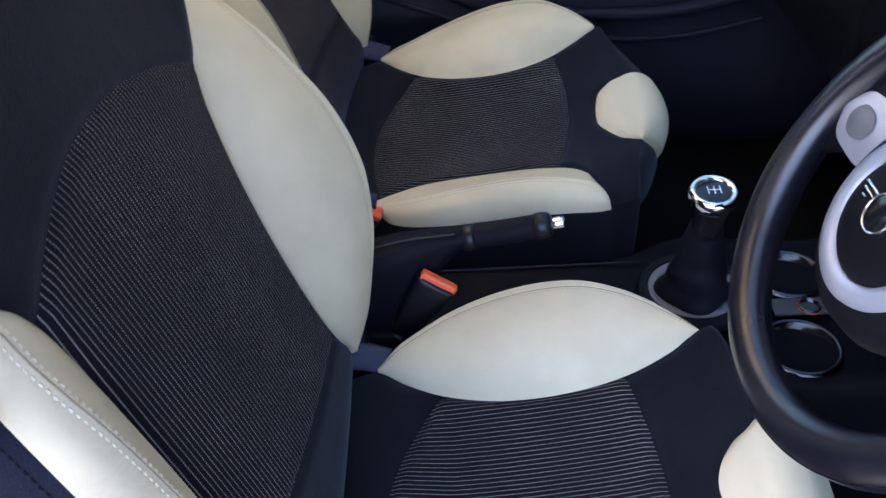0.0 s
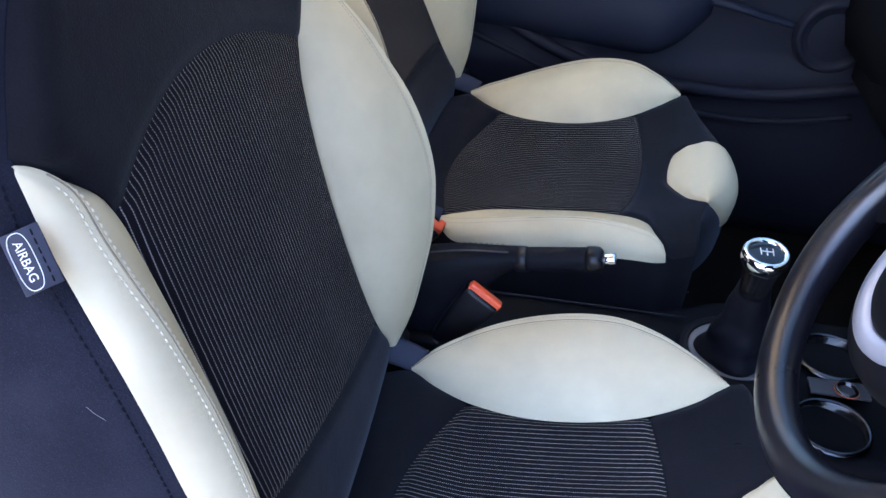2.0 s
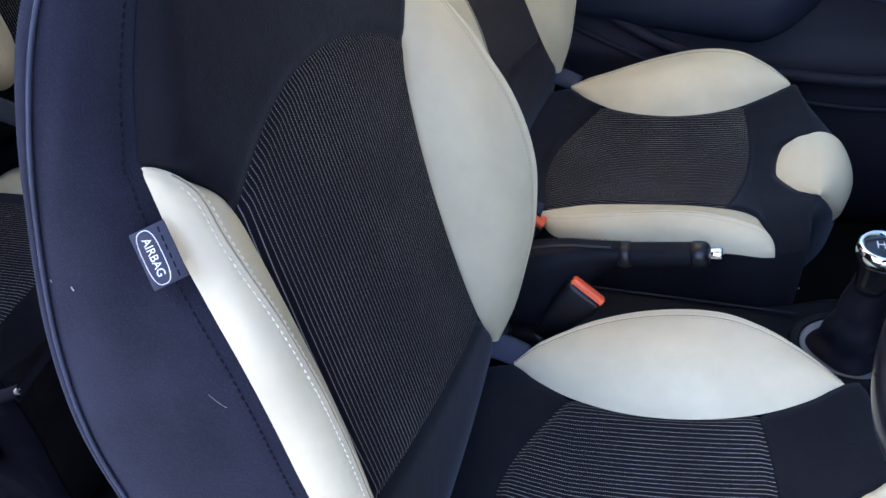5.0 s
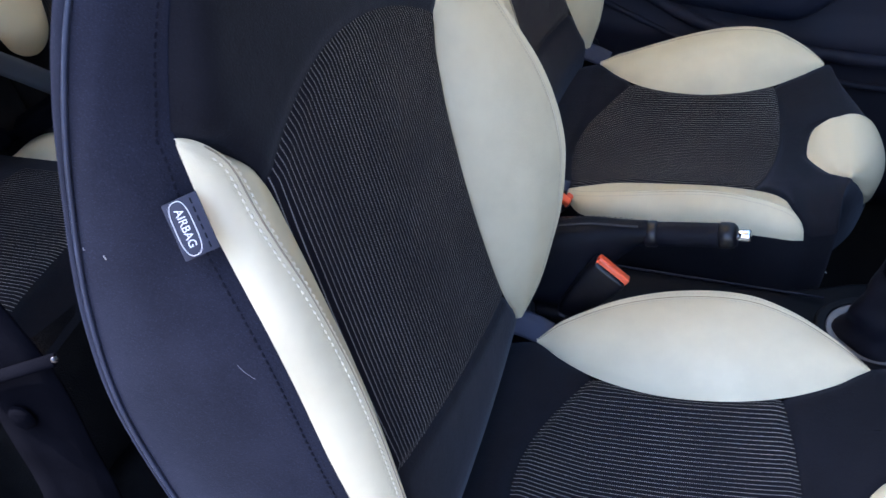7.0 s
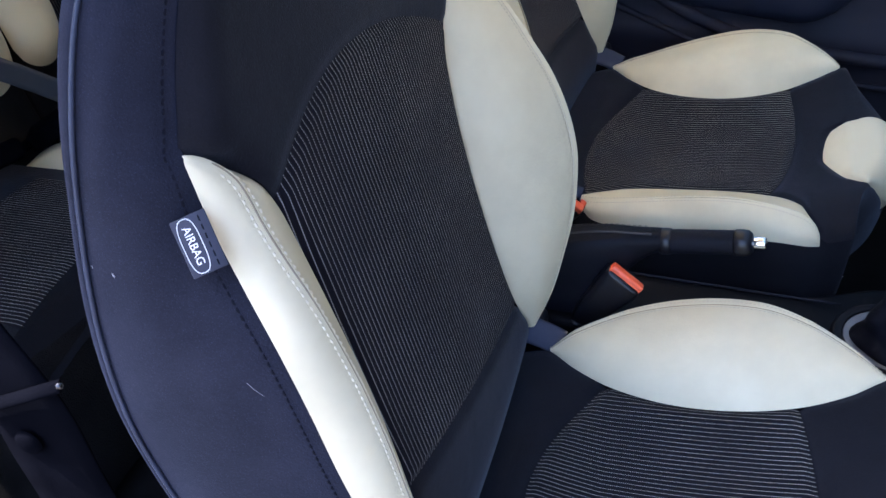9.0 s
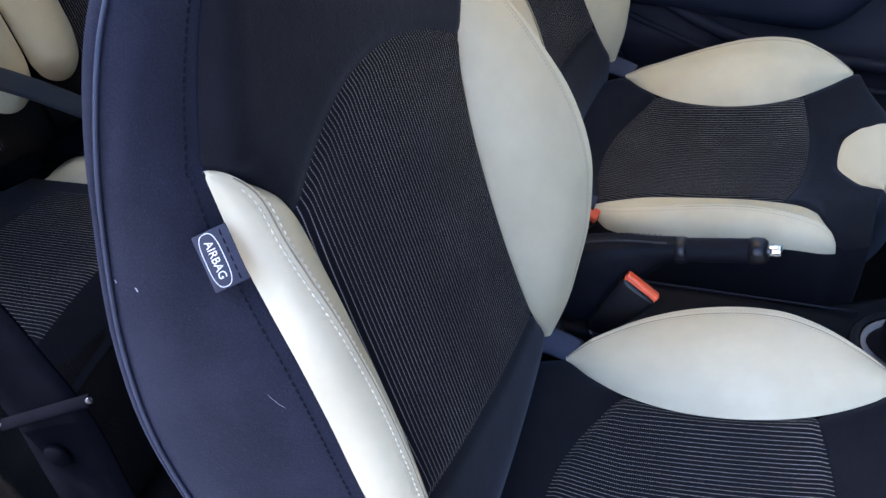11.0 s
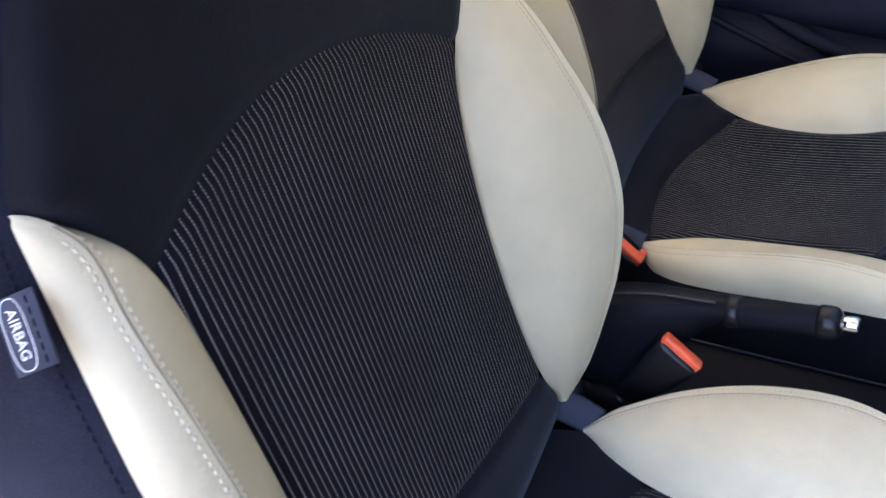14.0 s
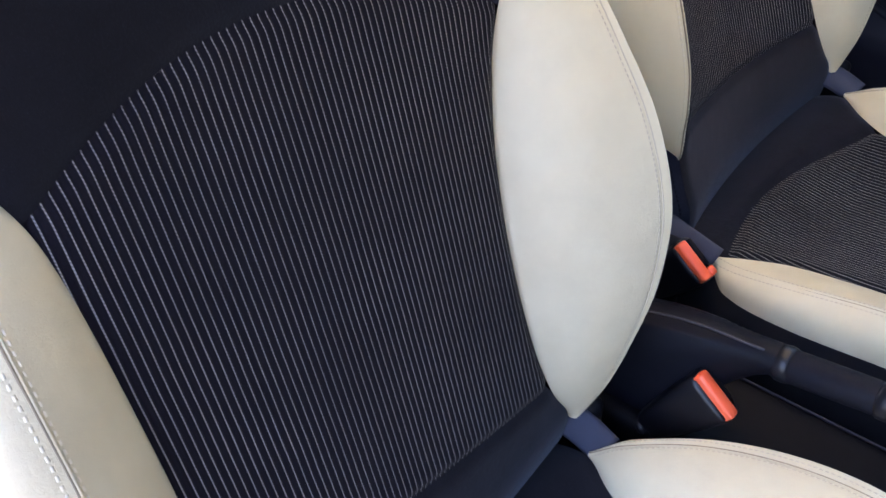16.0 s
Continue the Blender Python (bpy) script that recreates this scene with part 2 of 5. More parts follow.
def smooth_path(pts, n):
    """Catmull-Rom through the points, n points out."""
    p = [Vector(q) for q in pts]
    out = []
    for i in range(n):
        t = i / (n - 1) * (len(p) - 1)
        k = min(int(t), len(p) - 2)
        f = t - k
        a, b, c, d = p[max(k - 1, 0)], p[k], p[k + 1], p[min(k + 2, len(p) - 1)]
        out.append(0.5 * ((2 * b) + (c - a) * f + (2 * a - 5 * b + 4 * c - d) * f * f + (3 * b - a - 3 * c + d) * f ** 3))
    return out


def tube(name, pts, r, n=10, caps=True, closed=False, flat=1.0):
    """A round (or flattened) tube along points; r is a number or one for each point."""
    pts = [Vector(p) for p in pts]
    m = len(pts)
    rr = r if isinstance(r, (list, tuple)) else [r] * m
    tang = []
    for i in range(m):
        a = pts[(i - 1) % m] if closed or i else pts[0]
        b = pts[(i + 1) % m] if closed or i < m - 1 else pts[-1]
        tang.append((b - a).normalized())
    side = tang[0].orthogonal().normalized()
    rows = []
    for i in range(m):
        side = (side - tang[i] * side.dot(tang[i])).normalized()
        up = tang[i].cross(side)
        rows.append([pts[i] + rr[i] * (math.cos(a) * side + flat * math.sin(a) * up) for a in (2 * math.pi * k / n for k in range(n))])
    verts = [p for row in rows for p in row]
    faces = []
    for i in range(m if closed else m - 1):
        for j in range(n):
            k, i2 = (j + 1) % n, (i + 1) % m
            faces.append((i * n + j, i * n + k, i2 * n + k, i2 * n + j))
    if caps and not closed:
        faces.append(tuple(range(n))[::-1])
        faces.append(tuple((m - 1) * n + j for j in range(n)))
    return mesh_of(name, verts, faces)


def lathe(name, profile, n=48, closed=False):
    """Turns (radius, height) points about z."""
    rows = [[Vector((r * math.cos(a), r * math.sin(a), z)) for a in (2 * math.pi * k / n for k in range(n))] for r, z in profile]
    if closed:
        rows.append(rows[0])
    return sheet(name, rows, close=True)


def block(size, bevel=0.004, seg=3, at=(0, 0, 0), taper=1.0):
    """A box with rounded edges, as a bmesh; taper scales its top."""
    bm = bmesh.new()
    bmesh.ops.create_cube(bm, size=1.0)
    for v in bm.verts:
        k = taper if v.co.z > 0 else 1.0
        v.co = Vector((v.co.x * size[0] * k, v.co.y * size[1] * k, v.co.z * size[2]))
    if bevel:
        bmesh.ops.bevel(bm, geom=list(bm.edges), offset=bevel, segments=seg, profile=0.5, affect="EDGES")
    bmesh.ops.translate(bm, verts=bm.verts, vec=at)
    for f in bm.faces:
        f.smooth = True
    return bm



def curve_at(table, t):
    """Smooth interpolation in a table of (t, value)."""
    if t <= table[0][0]:
        return table[0][1]
    if t >= table[-1][0]:
        return table[-1][1]
    for i in range(len(table) - 1):
        if t <= table[i + 1][0]:
            (x0, y0), (x1, y1) = table[i], table[i + 1]
            w = x1 - x0
            f = (t - x0) / w
            m0 = (y1 - table[i - 1][1]) / (x1 - table[i - 1][0]) if i else (y1 - y0) / w
            m1 = (table[i + 2][1] - y0) / (table[i + 2][0] - x0) if i + 2 < len(table) else (y1 - y0) / w
            f2, f3 = f * f, f ** 3
            return (2 * f3 - 3 * f2 + 1) * y0 + (f3 - 2 * f2 + f) * w * m0 + (3 * f2 - 2 * f3) * y1 + (f3 - f2) * w * m1


def dip(d, deep=0.0035, wide=0.006):
    """How far cloth sinks towards a seam d metres away."""
    return -deep * math.exp(-(d / wide) ** 2)


def span(a, b, n):
    return [a + (b - a) * i / (n - 1) for i in range(n)]


# ---- the front seats ----
# Backrest: s runs up from the fold, y across, h out towards the sitter.
LEAN = radians(15)
B0, BS, BN = Vector((0.079, 0, 0.519)), Vector((-math.sin(LEAN), 0, math.cos(LEAN))), Vector((math.cos(LEAN), 0, math.sin(LEAN)))
S_TIP, S_TOP, YC = 0.460, 0.64, 0.015
B_SEAM = [(-0.05, 0.200), (0.0, 0.190), (0.04, 0.171), (0.09, 0.159), (0.16, 0.153), (0.22, 0.153), (0.26, 0.156), (0.29, 0.160), (0.32, 0.167), (0.35, 0.176), (0.38, 0.186), (0.41, 0.199), (0.44, 0.215), (0.46, 0.227), (0.50, 0.218), (0.53, 0.202), (0.56, 0.180), (0.59, 0.147), (0.615, 0.107), (0.632, 0.060), (0.64, 0.012)]
B_CREST = [(0.0, 0.190), (0.035, 0.208), (0.08, 0.224), (0.14, 0.238), (0.20, 0.244), (0.26, 0.243), (0.32, 0.240), (0.37, 0.236), (0.41, 0.233), (0.44, 0.230), (0.46, 0.227)]
B_RISE = [(0.0, 0.0), (0.035, 0.025), (0.08, 0.047), (0.123, 0.065), (0.179, 0.0795), (0.21, 0.083), (0.25, 0.082), (0.29, 0.0755), (0.33, 0.063), (0.36, 0.053), (0.38, 0.044), (0.40, 0.034), (0.425, 0.020), (0.44, 0.013), (0.453, 0.009), (0.46, 0.007)]
B_OUT = [(-0.05, 0.200), (0.0, 0.198), (0.06, 0.226), (0.20, 0.235), (0.40, 0.236), (0.44, 0.233), (0.46, 0.227)]
B_OUTH = [(-0.05, 0.0), (0.0, -0.004), (0.10, 0.010), (0.40, 0.012), (0.44, 0.012), (0.46, 0.0115)]
B_BACK = [(-0.05, 0.235), (0.10, 0.250), (0.28, 0.253), (0.36, 0.249), (0.44, 0.236), (0.50, 0.220), (0.55, 0.195), (0.59, 0.158), (0.62, 0.108), (0.64, 0.010)]
B_BACKH = [(-0.05, -0.105), (0.28, -0.106), (0.36, -0.092), (0.44, -0.070), (0.50, -0.050), (0.55, -0.032), (0.60, -0.010), (0.64, 0.010)]
LOW = (0.085, -0.19)
R_SEAM = [(-0.05, 0.200), (0.0, 0.190), (0.04, 0.171), (0.09, 0.159), (0.16, 0.152), (0.22, 0.149), (0.29, 0.149), (0.34, 0.150), (0.38, 0.153), (0.40, 0.158), (0.42, 0.167), (0.435, 0.1775), (0.445, 0.188), (0.45, 0.194), (0.465, 0.1865), (0.484, 0.178), (0.505, 0.168), (0.537, 0.151), (0.563, 0.133), (0.59, 0.108), (0.615, 0.078), (0.632, 0.045), (0.64, 0.010)]
R_CREST = [(0.0, 0.190), (0.04, 0.198), (0.10, 0.203), (0.20, 0.203), (0.30, 0.197), (0.36, 0.192), (0.39, 0.187), (0.41, 0.182), (0.425, 0.181), (0.44, 0.1865), (0.447, 0.1915), (0.45, 0.1955)]
R_RISE = [(0.0, 0.0), (0.04, 0.018), (0.10, 0.030), (0.20, 0.036), (0.26, 0.034), (0.30, 0.029), (0.34, 0.0215), (0.37, 0.0125), (0.40, 0.0025), (0.42, -0.003), (0.435, -0.009), (0.445, -0.016), (0.45, -0.021)]
R_OUT = [(-0.05, 0.200), (0.0, 0.198), (0.06, 0.222), (0.20, 0.232), (0.26, 0.231), (0.32, 0.226), (0.36, 0.215), (0.40, 0.204), (0.44, 0.198), (0.45, 0.196)]
R_OUTH = [(-0.05, 0.0), (0.0, -0.004), (0.10, 0.010), (0.26, 0.010), (0.32, 0.005), (0.36, -0.007), (0.40, -0.018), (0.44, -0.021), (0.45, -0.022)]
R_BACK = [(-0.05, 0.235), (0.10, 0.250), (0.28, 0.251), (0.36, 0.243), (0.44, 0.227), (0.50, 0.212), (0.55, 0.189), (0.59, 0.155), (0.62, 0.106), (0.64, 0.010)]
R_BACKH = [(-0.05, -0.110), (0.20, -0.116), (0.28, -0.116), (0.36, -0.104), (0.44, -0.082), (0.50, -0.060), (0.55, -0.040), (0.60, -0.014), (0.64, 0.010)]
R_TIP, R_FOOT = 0.45, 0.0


def side_table(tables, v):
    """A seam table, or the one for that side where the two sides differ."""
    return tables if isinstance(tables, list) else tables[0 if v >= 0 else 1]



def back_point(s, y, h):
    return B0 + BS * s + BN * h + Vector((0, y + YC, 0))


def back_face(s, y):
    """Height of the sitter's side between the bolsters."""
    w = max(curve_at(side_table((B_SEAM, R_SEAM), y), s), 0.01)
    v = min(abs(y) / w, 1.0)
    h = (0.006 - HOLLOW) * (1 - v * v) if s < 0.5 else 0.006 * (1 - v * v) * max(0.0, 1 - (s - 0.5) / 0.1)
    k = max(0.0, min(1.0, (s - 0.34) / 0.10)) if y >= 0 else max(0.0, min(1.0, (s - max(0.404, 0.442 - 1.9 * y * y)) / 0.045))
    k = k * k * (3 - 2 * k)
    if y >= 0:
        h += 0.016 * k * v ** 4
    else:
        # the yoke rolls over its edge towards the flank
        d = max(0.0, 0.027 - (w - abs(y)))
        h -= 0.80 * k * max(0.0, 1 - max(0.0, s - 0.45) / 0.20) * (0.027 - math.sqrt(max(0.0, 0.027 ** 2 - d * d)))
    c = max(0.0, s - 0.45)
    h += 0.30 * c * (c / 0.19) * (1 - 0.25 * c / 0.19)
    h -= 0.030 * max(0.0, (s - 0.58) / 0.06) ** 2
    h -= 0.035 * max(0.0, (0.02 - s) / 0.07) ** 1.5
    return h


def back_top(y):
    d = y + 0.02
    return 0.437 - (1.45 if d > 0 else 2.4) * d * d


def back_low(y):
    return LOW[0] + LOW[1] * y


def solve_t(bound, seam, v):
    t = 0.2
    for _ in range(40):
        t = 0.5 * t + 0.5 * bound(v * curve_at(side_table(seam, v), t))
    return t


def band(point, face, seam, lo, hi, nv, nt, pad=(True, True), uv=False, edge=0.0045):
    """Cloth between the side seams from one cross seam to another."""
    rows, uvs = [], []
    for v in span(-1, 1, nv):
        a = lo if isinstance(lo, float) else solve_t(lo, seam, v)
        b = hi if isinstance(hi, float) else solve_t(hi, seam, v)
        row, urow = [], []
        for i in range(nt):
            f = i / (nt - 1)
            f = f - 0.6 * math.sin(2 * math.pi * f) / (2 * math.pi)
            t = a + (b - a) * f
            w = curve_at(side_table(seam, v), t)
            y = v * w
            h = face(t, y) + dip(w - abs(y), edge)
            if pad[0]:
                h += dip(t - a, edge)
            if pad[1]:
                h += dip(b - t, edge * (0.55 if uv else 1.0))
            row.append(point(t, y, h))
            urow.append((y, t))
        rows.append(row)
        uvs.append(urow)
    return sheet("band", rows, uvs if uv else None)


def bolster(point, face, seam, crest, rise, out, outh, t0, t1, side, nt=90, low=1.0, cut=9.0, puff=0.17, sewn=1.0):
    """The two leather faces of a side bolster; sewn tells how far up the inner face its seam runs (1: along the crest)."""
    inner, outer, ridge = [], [], []
    for i in range(nt):
        f = i / (nt - 1)
        t = t0 + (t1 - t0) * (0.5 - 0.5 * math.cos(math.pi * f))
        ys, yc, hc, yo, ho = curve_at(seam, t), curve_at(crest, t), curve_at(rise, t) * low, curve_at(out, t), curve_at(outh, t)
        hs = face(t, side * ys) + dip(0, 0.0045)
        if sewn == 1.0:
            hs += (hc - hs) * max(0.0, 1 - (t1 - t) / 0.014)
        a, b, c = Vector((ys, hs)), Vector((yc, hc)), Vector((yo, ho))
        wide, tall = (b - a).length, (c - b).length
        n1, n2 = Vector((-(b - a).y, (b - a).x)), Vector((-(c - b).y, (c - b).x))

        def inner_at(r, lift=0.0):
            q = a.lerp(b, r) + n1 * puff * math.sin(math.pi * r ** 0.85)
            return point(t, side * q.x, q.y + dip((r - sewn) * wide, 0.0014 if sewn == 1.0 else 0.0007, 0.0026) + lift)

        def outer_at(r, lift=0.0):
            q = b.lerp(c, r) + n2 * 0.16 * math.sin(math.pi * r)
            return point(t, side * (q.x + lift), q.y) + (point(t, side, 0.0) - point(t, 0.0, 0.0)) * ((dip(r * tall, 0.0016, 0.003) + dip(r * tall - 0.0048, 0.0013, 0.0020)) if sewn == 1.0 else 0.0)

        steps = sorted(set(span(0, 1, 13) + [max(0.0, min(1.0, sewn + k * 0.0016 / max(wide, 0.004))) for k in (-2, -1, 0, 1, 2)]))
        while len(steps) < 18:
            steps.append(1.0)
        inner.append([inner_at(r) for r in steps])
        if t < cut:
            outer.append([outer_at(r) for r in [0.9 * k / 20 if k < 11 else 0.45 + 0.55 * (k - 10) / 10 for k in range(21)]])
        g = 0.0042 / max(wide, 0.006)
        if sewn == 1.0:
            ridge.append((inner_at(1.0), inner_at(max(0.0, 1.0 - g), 0.0004), outer_at(min(1.0, 0.0048 / max(tall, 0.006)), 0.0005)))
        else:
            ridge.append((inner_at(sewn), inner_at(max(0.0, sewn - g), 0.0004), inner_at(min(1.0, sewn + g), 0.0004)))
    return inner, outer, ridge


def stitches(name, path, off, length=0.0040, gap=0.0058, r=0.0010):
    """Short raised threads along a seam, one mesh."""
    verts, faces = [], []
    run = [0.0]
    for i in range(1, len(path)):
        run.append(run[-1] + (path[i] - path[i - 1]).length)
    d = 0.004
    while d + length < run[-1] - 0.004:
        ends = []
        for e in (d, d + length):
            k = max(j for j in range(len(run)) if run[j] <= e)
            k = min(k, len(path) - 2)
            ends.append(path[k].lerp(path[k + 1], (e - run[k]) / max(run[k + 1] - run[k], 1e-9)))
        a, b = ends
        ax = (b - a).normalized()
        up = off.normalized()
        sd = ax.cross(up).normalized()
        n0 = len(verts)
        for c, k in ((a, 0.5), (a.lerp(b, 0.5), 1.25), (b, 0.5)):
            for w, u in ((-1, 0), (-0.6, 1), (0.6, 1), (1, 0)):
                verts.append(c + sd * w * r + up * (u * r * k - r * 0.3))
        for q in range(2):
            for j in range(3):
                faces.append((n0 + q * 4 + j, n0 + q * 4 + j + 1, n0 + q * 4 + j + 5, n0 + q * 4 + j + 4))
        d += gap
    return mesh_of(name, verts, faces)


# Cushion: u runs forward from the rear tip of the bolsters, y across, h up.
PITCH = radians(8.5)
C0, CU, CN = Vector((0.1, 0, 0.5)), Vector((math.cos(PITCH), 0, math.sin(PITCH))), Vector((-math.sin(PITCH), 0, math.cos(PITCH)))
C_SEAM = [(-0.09, 0.200), (0.0, 0.193), (0.03, 0.175), (0.073, 0.155), (0.135, 0.141), (0.204, 0.139), (0.27, 0.148), (0.32, 0.166), (0.356, 0.187), (0.40, 0.196), (0.47, 0.190), (0.60, 0.180)]
C_CREST = [(0.0, 0.193), (0.03, 0.207), (0.09, 0.236), (0.16, 0.252), (0.23, 0.253), (0.28, 0.238), (0.32, 0.214), (0.356, 0.187)]
R_CSEAM = [(-0.09, 0.200), (0.0, 0.193), (0.03, 0.175), (0.073, 0.155), (0.135, 0.146), (0.204, 0.147), (0.25, 0.156), (0.28, 0.170), (0.30, 0.193), (0.31, 0.213), (0.316, 0.228), (0.33, 0.228), (0.36, 0.224), (0.40, 0.216), (0.47, 0.198), (0.60, 0.180)]
R_CCREST = [(0.0, 0.193), (0.03, 0.201), (0.09, 0.209), (0.16, 0.212), (0.23, 0.212), (0.27, 0.212), (0.295, 0.2145), (0.305, 0.2185), (0.312, 0.223), (0.316, 0.228)]
R_CRISE = [(0.0, -0.006), (0.03, -0.006), (0.09, 0.003), (0.14, 0.009), (0.18, 0.0115), (0.22, 0.0095), (0.26, 0.001), (0.285, -0.007), (0.300, -0.013), (0.309, -0.020), (0.314, -0.027), (0.316, -0.034)]
R_COUT = [(-0.09, 0.205), (0.0, 0.198), (0.03, 0.220), (0.09, 0.231), (0.20, 0.235), (0.27, 0.236), (0.30, 0.236), (0.316, 0.232)]
R_COUTH = [(-0.09, -0.01), (0.0, -0.012), (0.03, -0.027), (0.10, -0.033), (0.20, -0.034), (0.27, -0.039), (0.316, -0.045)]
U_BLUNT = 0.316
C_RISE = [(0.0, 0.0), (0.03, 0.018), (0.09, 0.030), (0.16, 0.036), (0.23, 0.034), (0.28, 0.024), (0.32, 0.010), (0.356, -0.006)]
C_OUT = [(-0.09, 0.205), (0.0, 0.198), (0.03, 0.228), (0.09, 0.252), (0.16, 0.264), (0.23, 0.265), (0.29, 0.253), (0.33, 0.224), (0.356, 0.187)]
C_OUTH = [(0.0, -0.004), (0.05, -0.014), (0.16, -0.020), (0.27, -0.020), (0.33, -0.018), (0.356, -0.006)]
U_TIP = 0.356
NOSE = (0.372, 0.045, 1.35, 0.346)  # start, radius and sweep of the front roll, start of its bow


def cush_point(u, y, h):
    """Straight to the front roll, then round it and down; the front bows back at the sides."""
    start, radius, sweep, bow = NOSE
    if u <= start:
        a, b, ang = u, 0.0, 0.0
    else:
        ang = min((u - start) / radius, sweep)
        rest = max(0.0, u - start - sweep * radius)
        a = start + radius * math.sin(ang) + rest * math.cos(sweep)
        b = -radius * (1 - math.cos(ang)) - rest * math.sin(sweep)
    k = max(0.0, min(1.0, (u - bow) / 0.13))
    a += k * k * (3 - 2 * k) * (FRONT_BOW[0] + FRONT_BOW[1] * y - FRONT_BOW[2] * y * y)
    return C0 + CU * (a + h * math.sin(ang)) + CN * (b + h * math.cos(ang)) + Vector((0, y, 0))


def cush_face(u, y):
    w = curve_at(side_table((C_SEAM, R_CSEAM), y), u)
    v = min(abs(y) / w, 1.0)
    mid = math.sin(math.pi * max(0.0, min(1.0, u / 0.356))) ** 0.7
    deep = max(0.0, min(1.0, (u + 0.06) / 0.14)) * max(0.0, min(1.0, (0.47 - u) / 0.10))
    h = -0.019 * mid - 0.022 * (1 - v * v) * deep
    h -= 0.03 * max(0.0, (0.0 - u) / 0.09) ** 1.3
    if u > 0.34:
        h -= 0.012 * ((u - 0.34) / 0.1 if u < 0.44 else 1.0) * v ** 3
    if y < 0 and u > 0.295:
        h -= 0.030 * min(1.0, (u - 0.295) / 0.03) * max(0.0, (v - 0.62) / 0.38) ** 2
    return h


REAR_ARC, FRONT_BOW, HOLLOW = (0.013, 0.0, 2.35), (0.010, 0.13, 2.3), 0.0
FRONT_ARC = (0.287, 0.0, 0.86)


def cush_rear(y):
    return REAR_ARC[0] + REAR_ARC[1] * y + REAR_ARC[2] * y * y


def cush_front(y):
    return FRONT_ARC[0] - FRONT_ARC[2] * (y - FRONT_ARC[1]) ** 2


def tongue_edge(v, flared):
    """Rear edge of the tongue, v metres from its middle; the flared one is blunt on one side and runs out along the front on the other."""
    if flared:
        return 0.325 + 2.0 * v * v + 0.09 * (v / 0.1) ** 14 if v > 0 else 0.319 + math.sqrt((0.5 * v) ** 2 + 0.006 ** 2) + 0.035 * (v / 0.083) ** 10
    return 0.332 + (8.0 * v * v + 600 * v ** 4 if v > 0 else 2.5 * v * v + 550 * v ** 4)


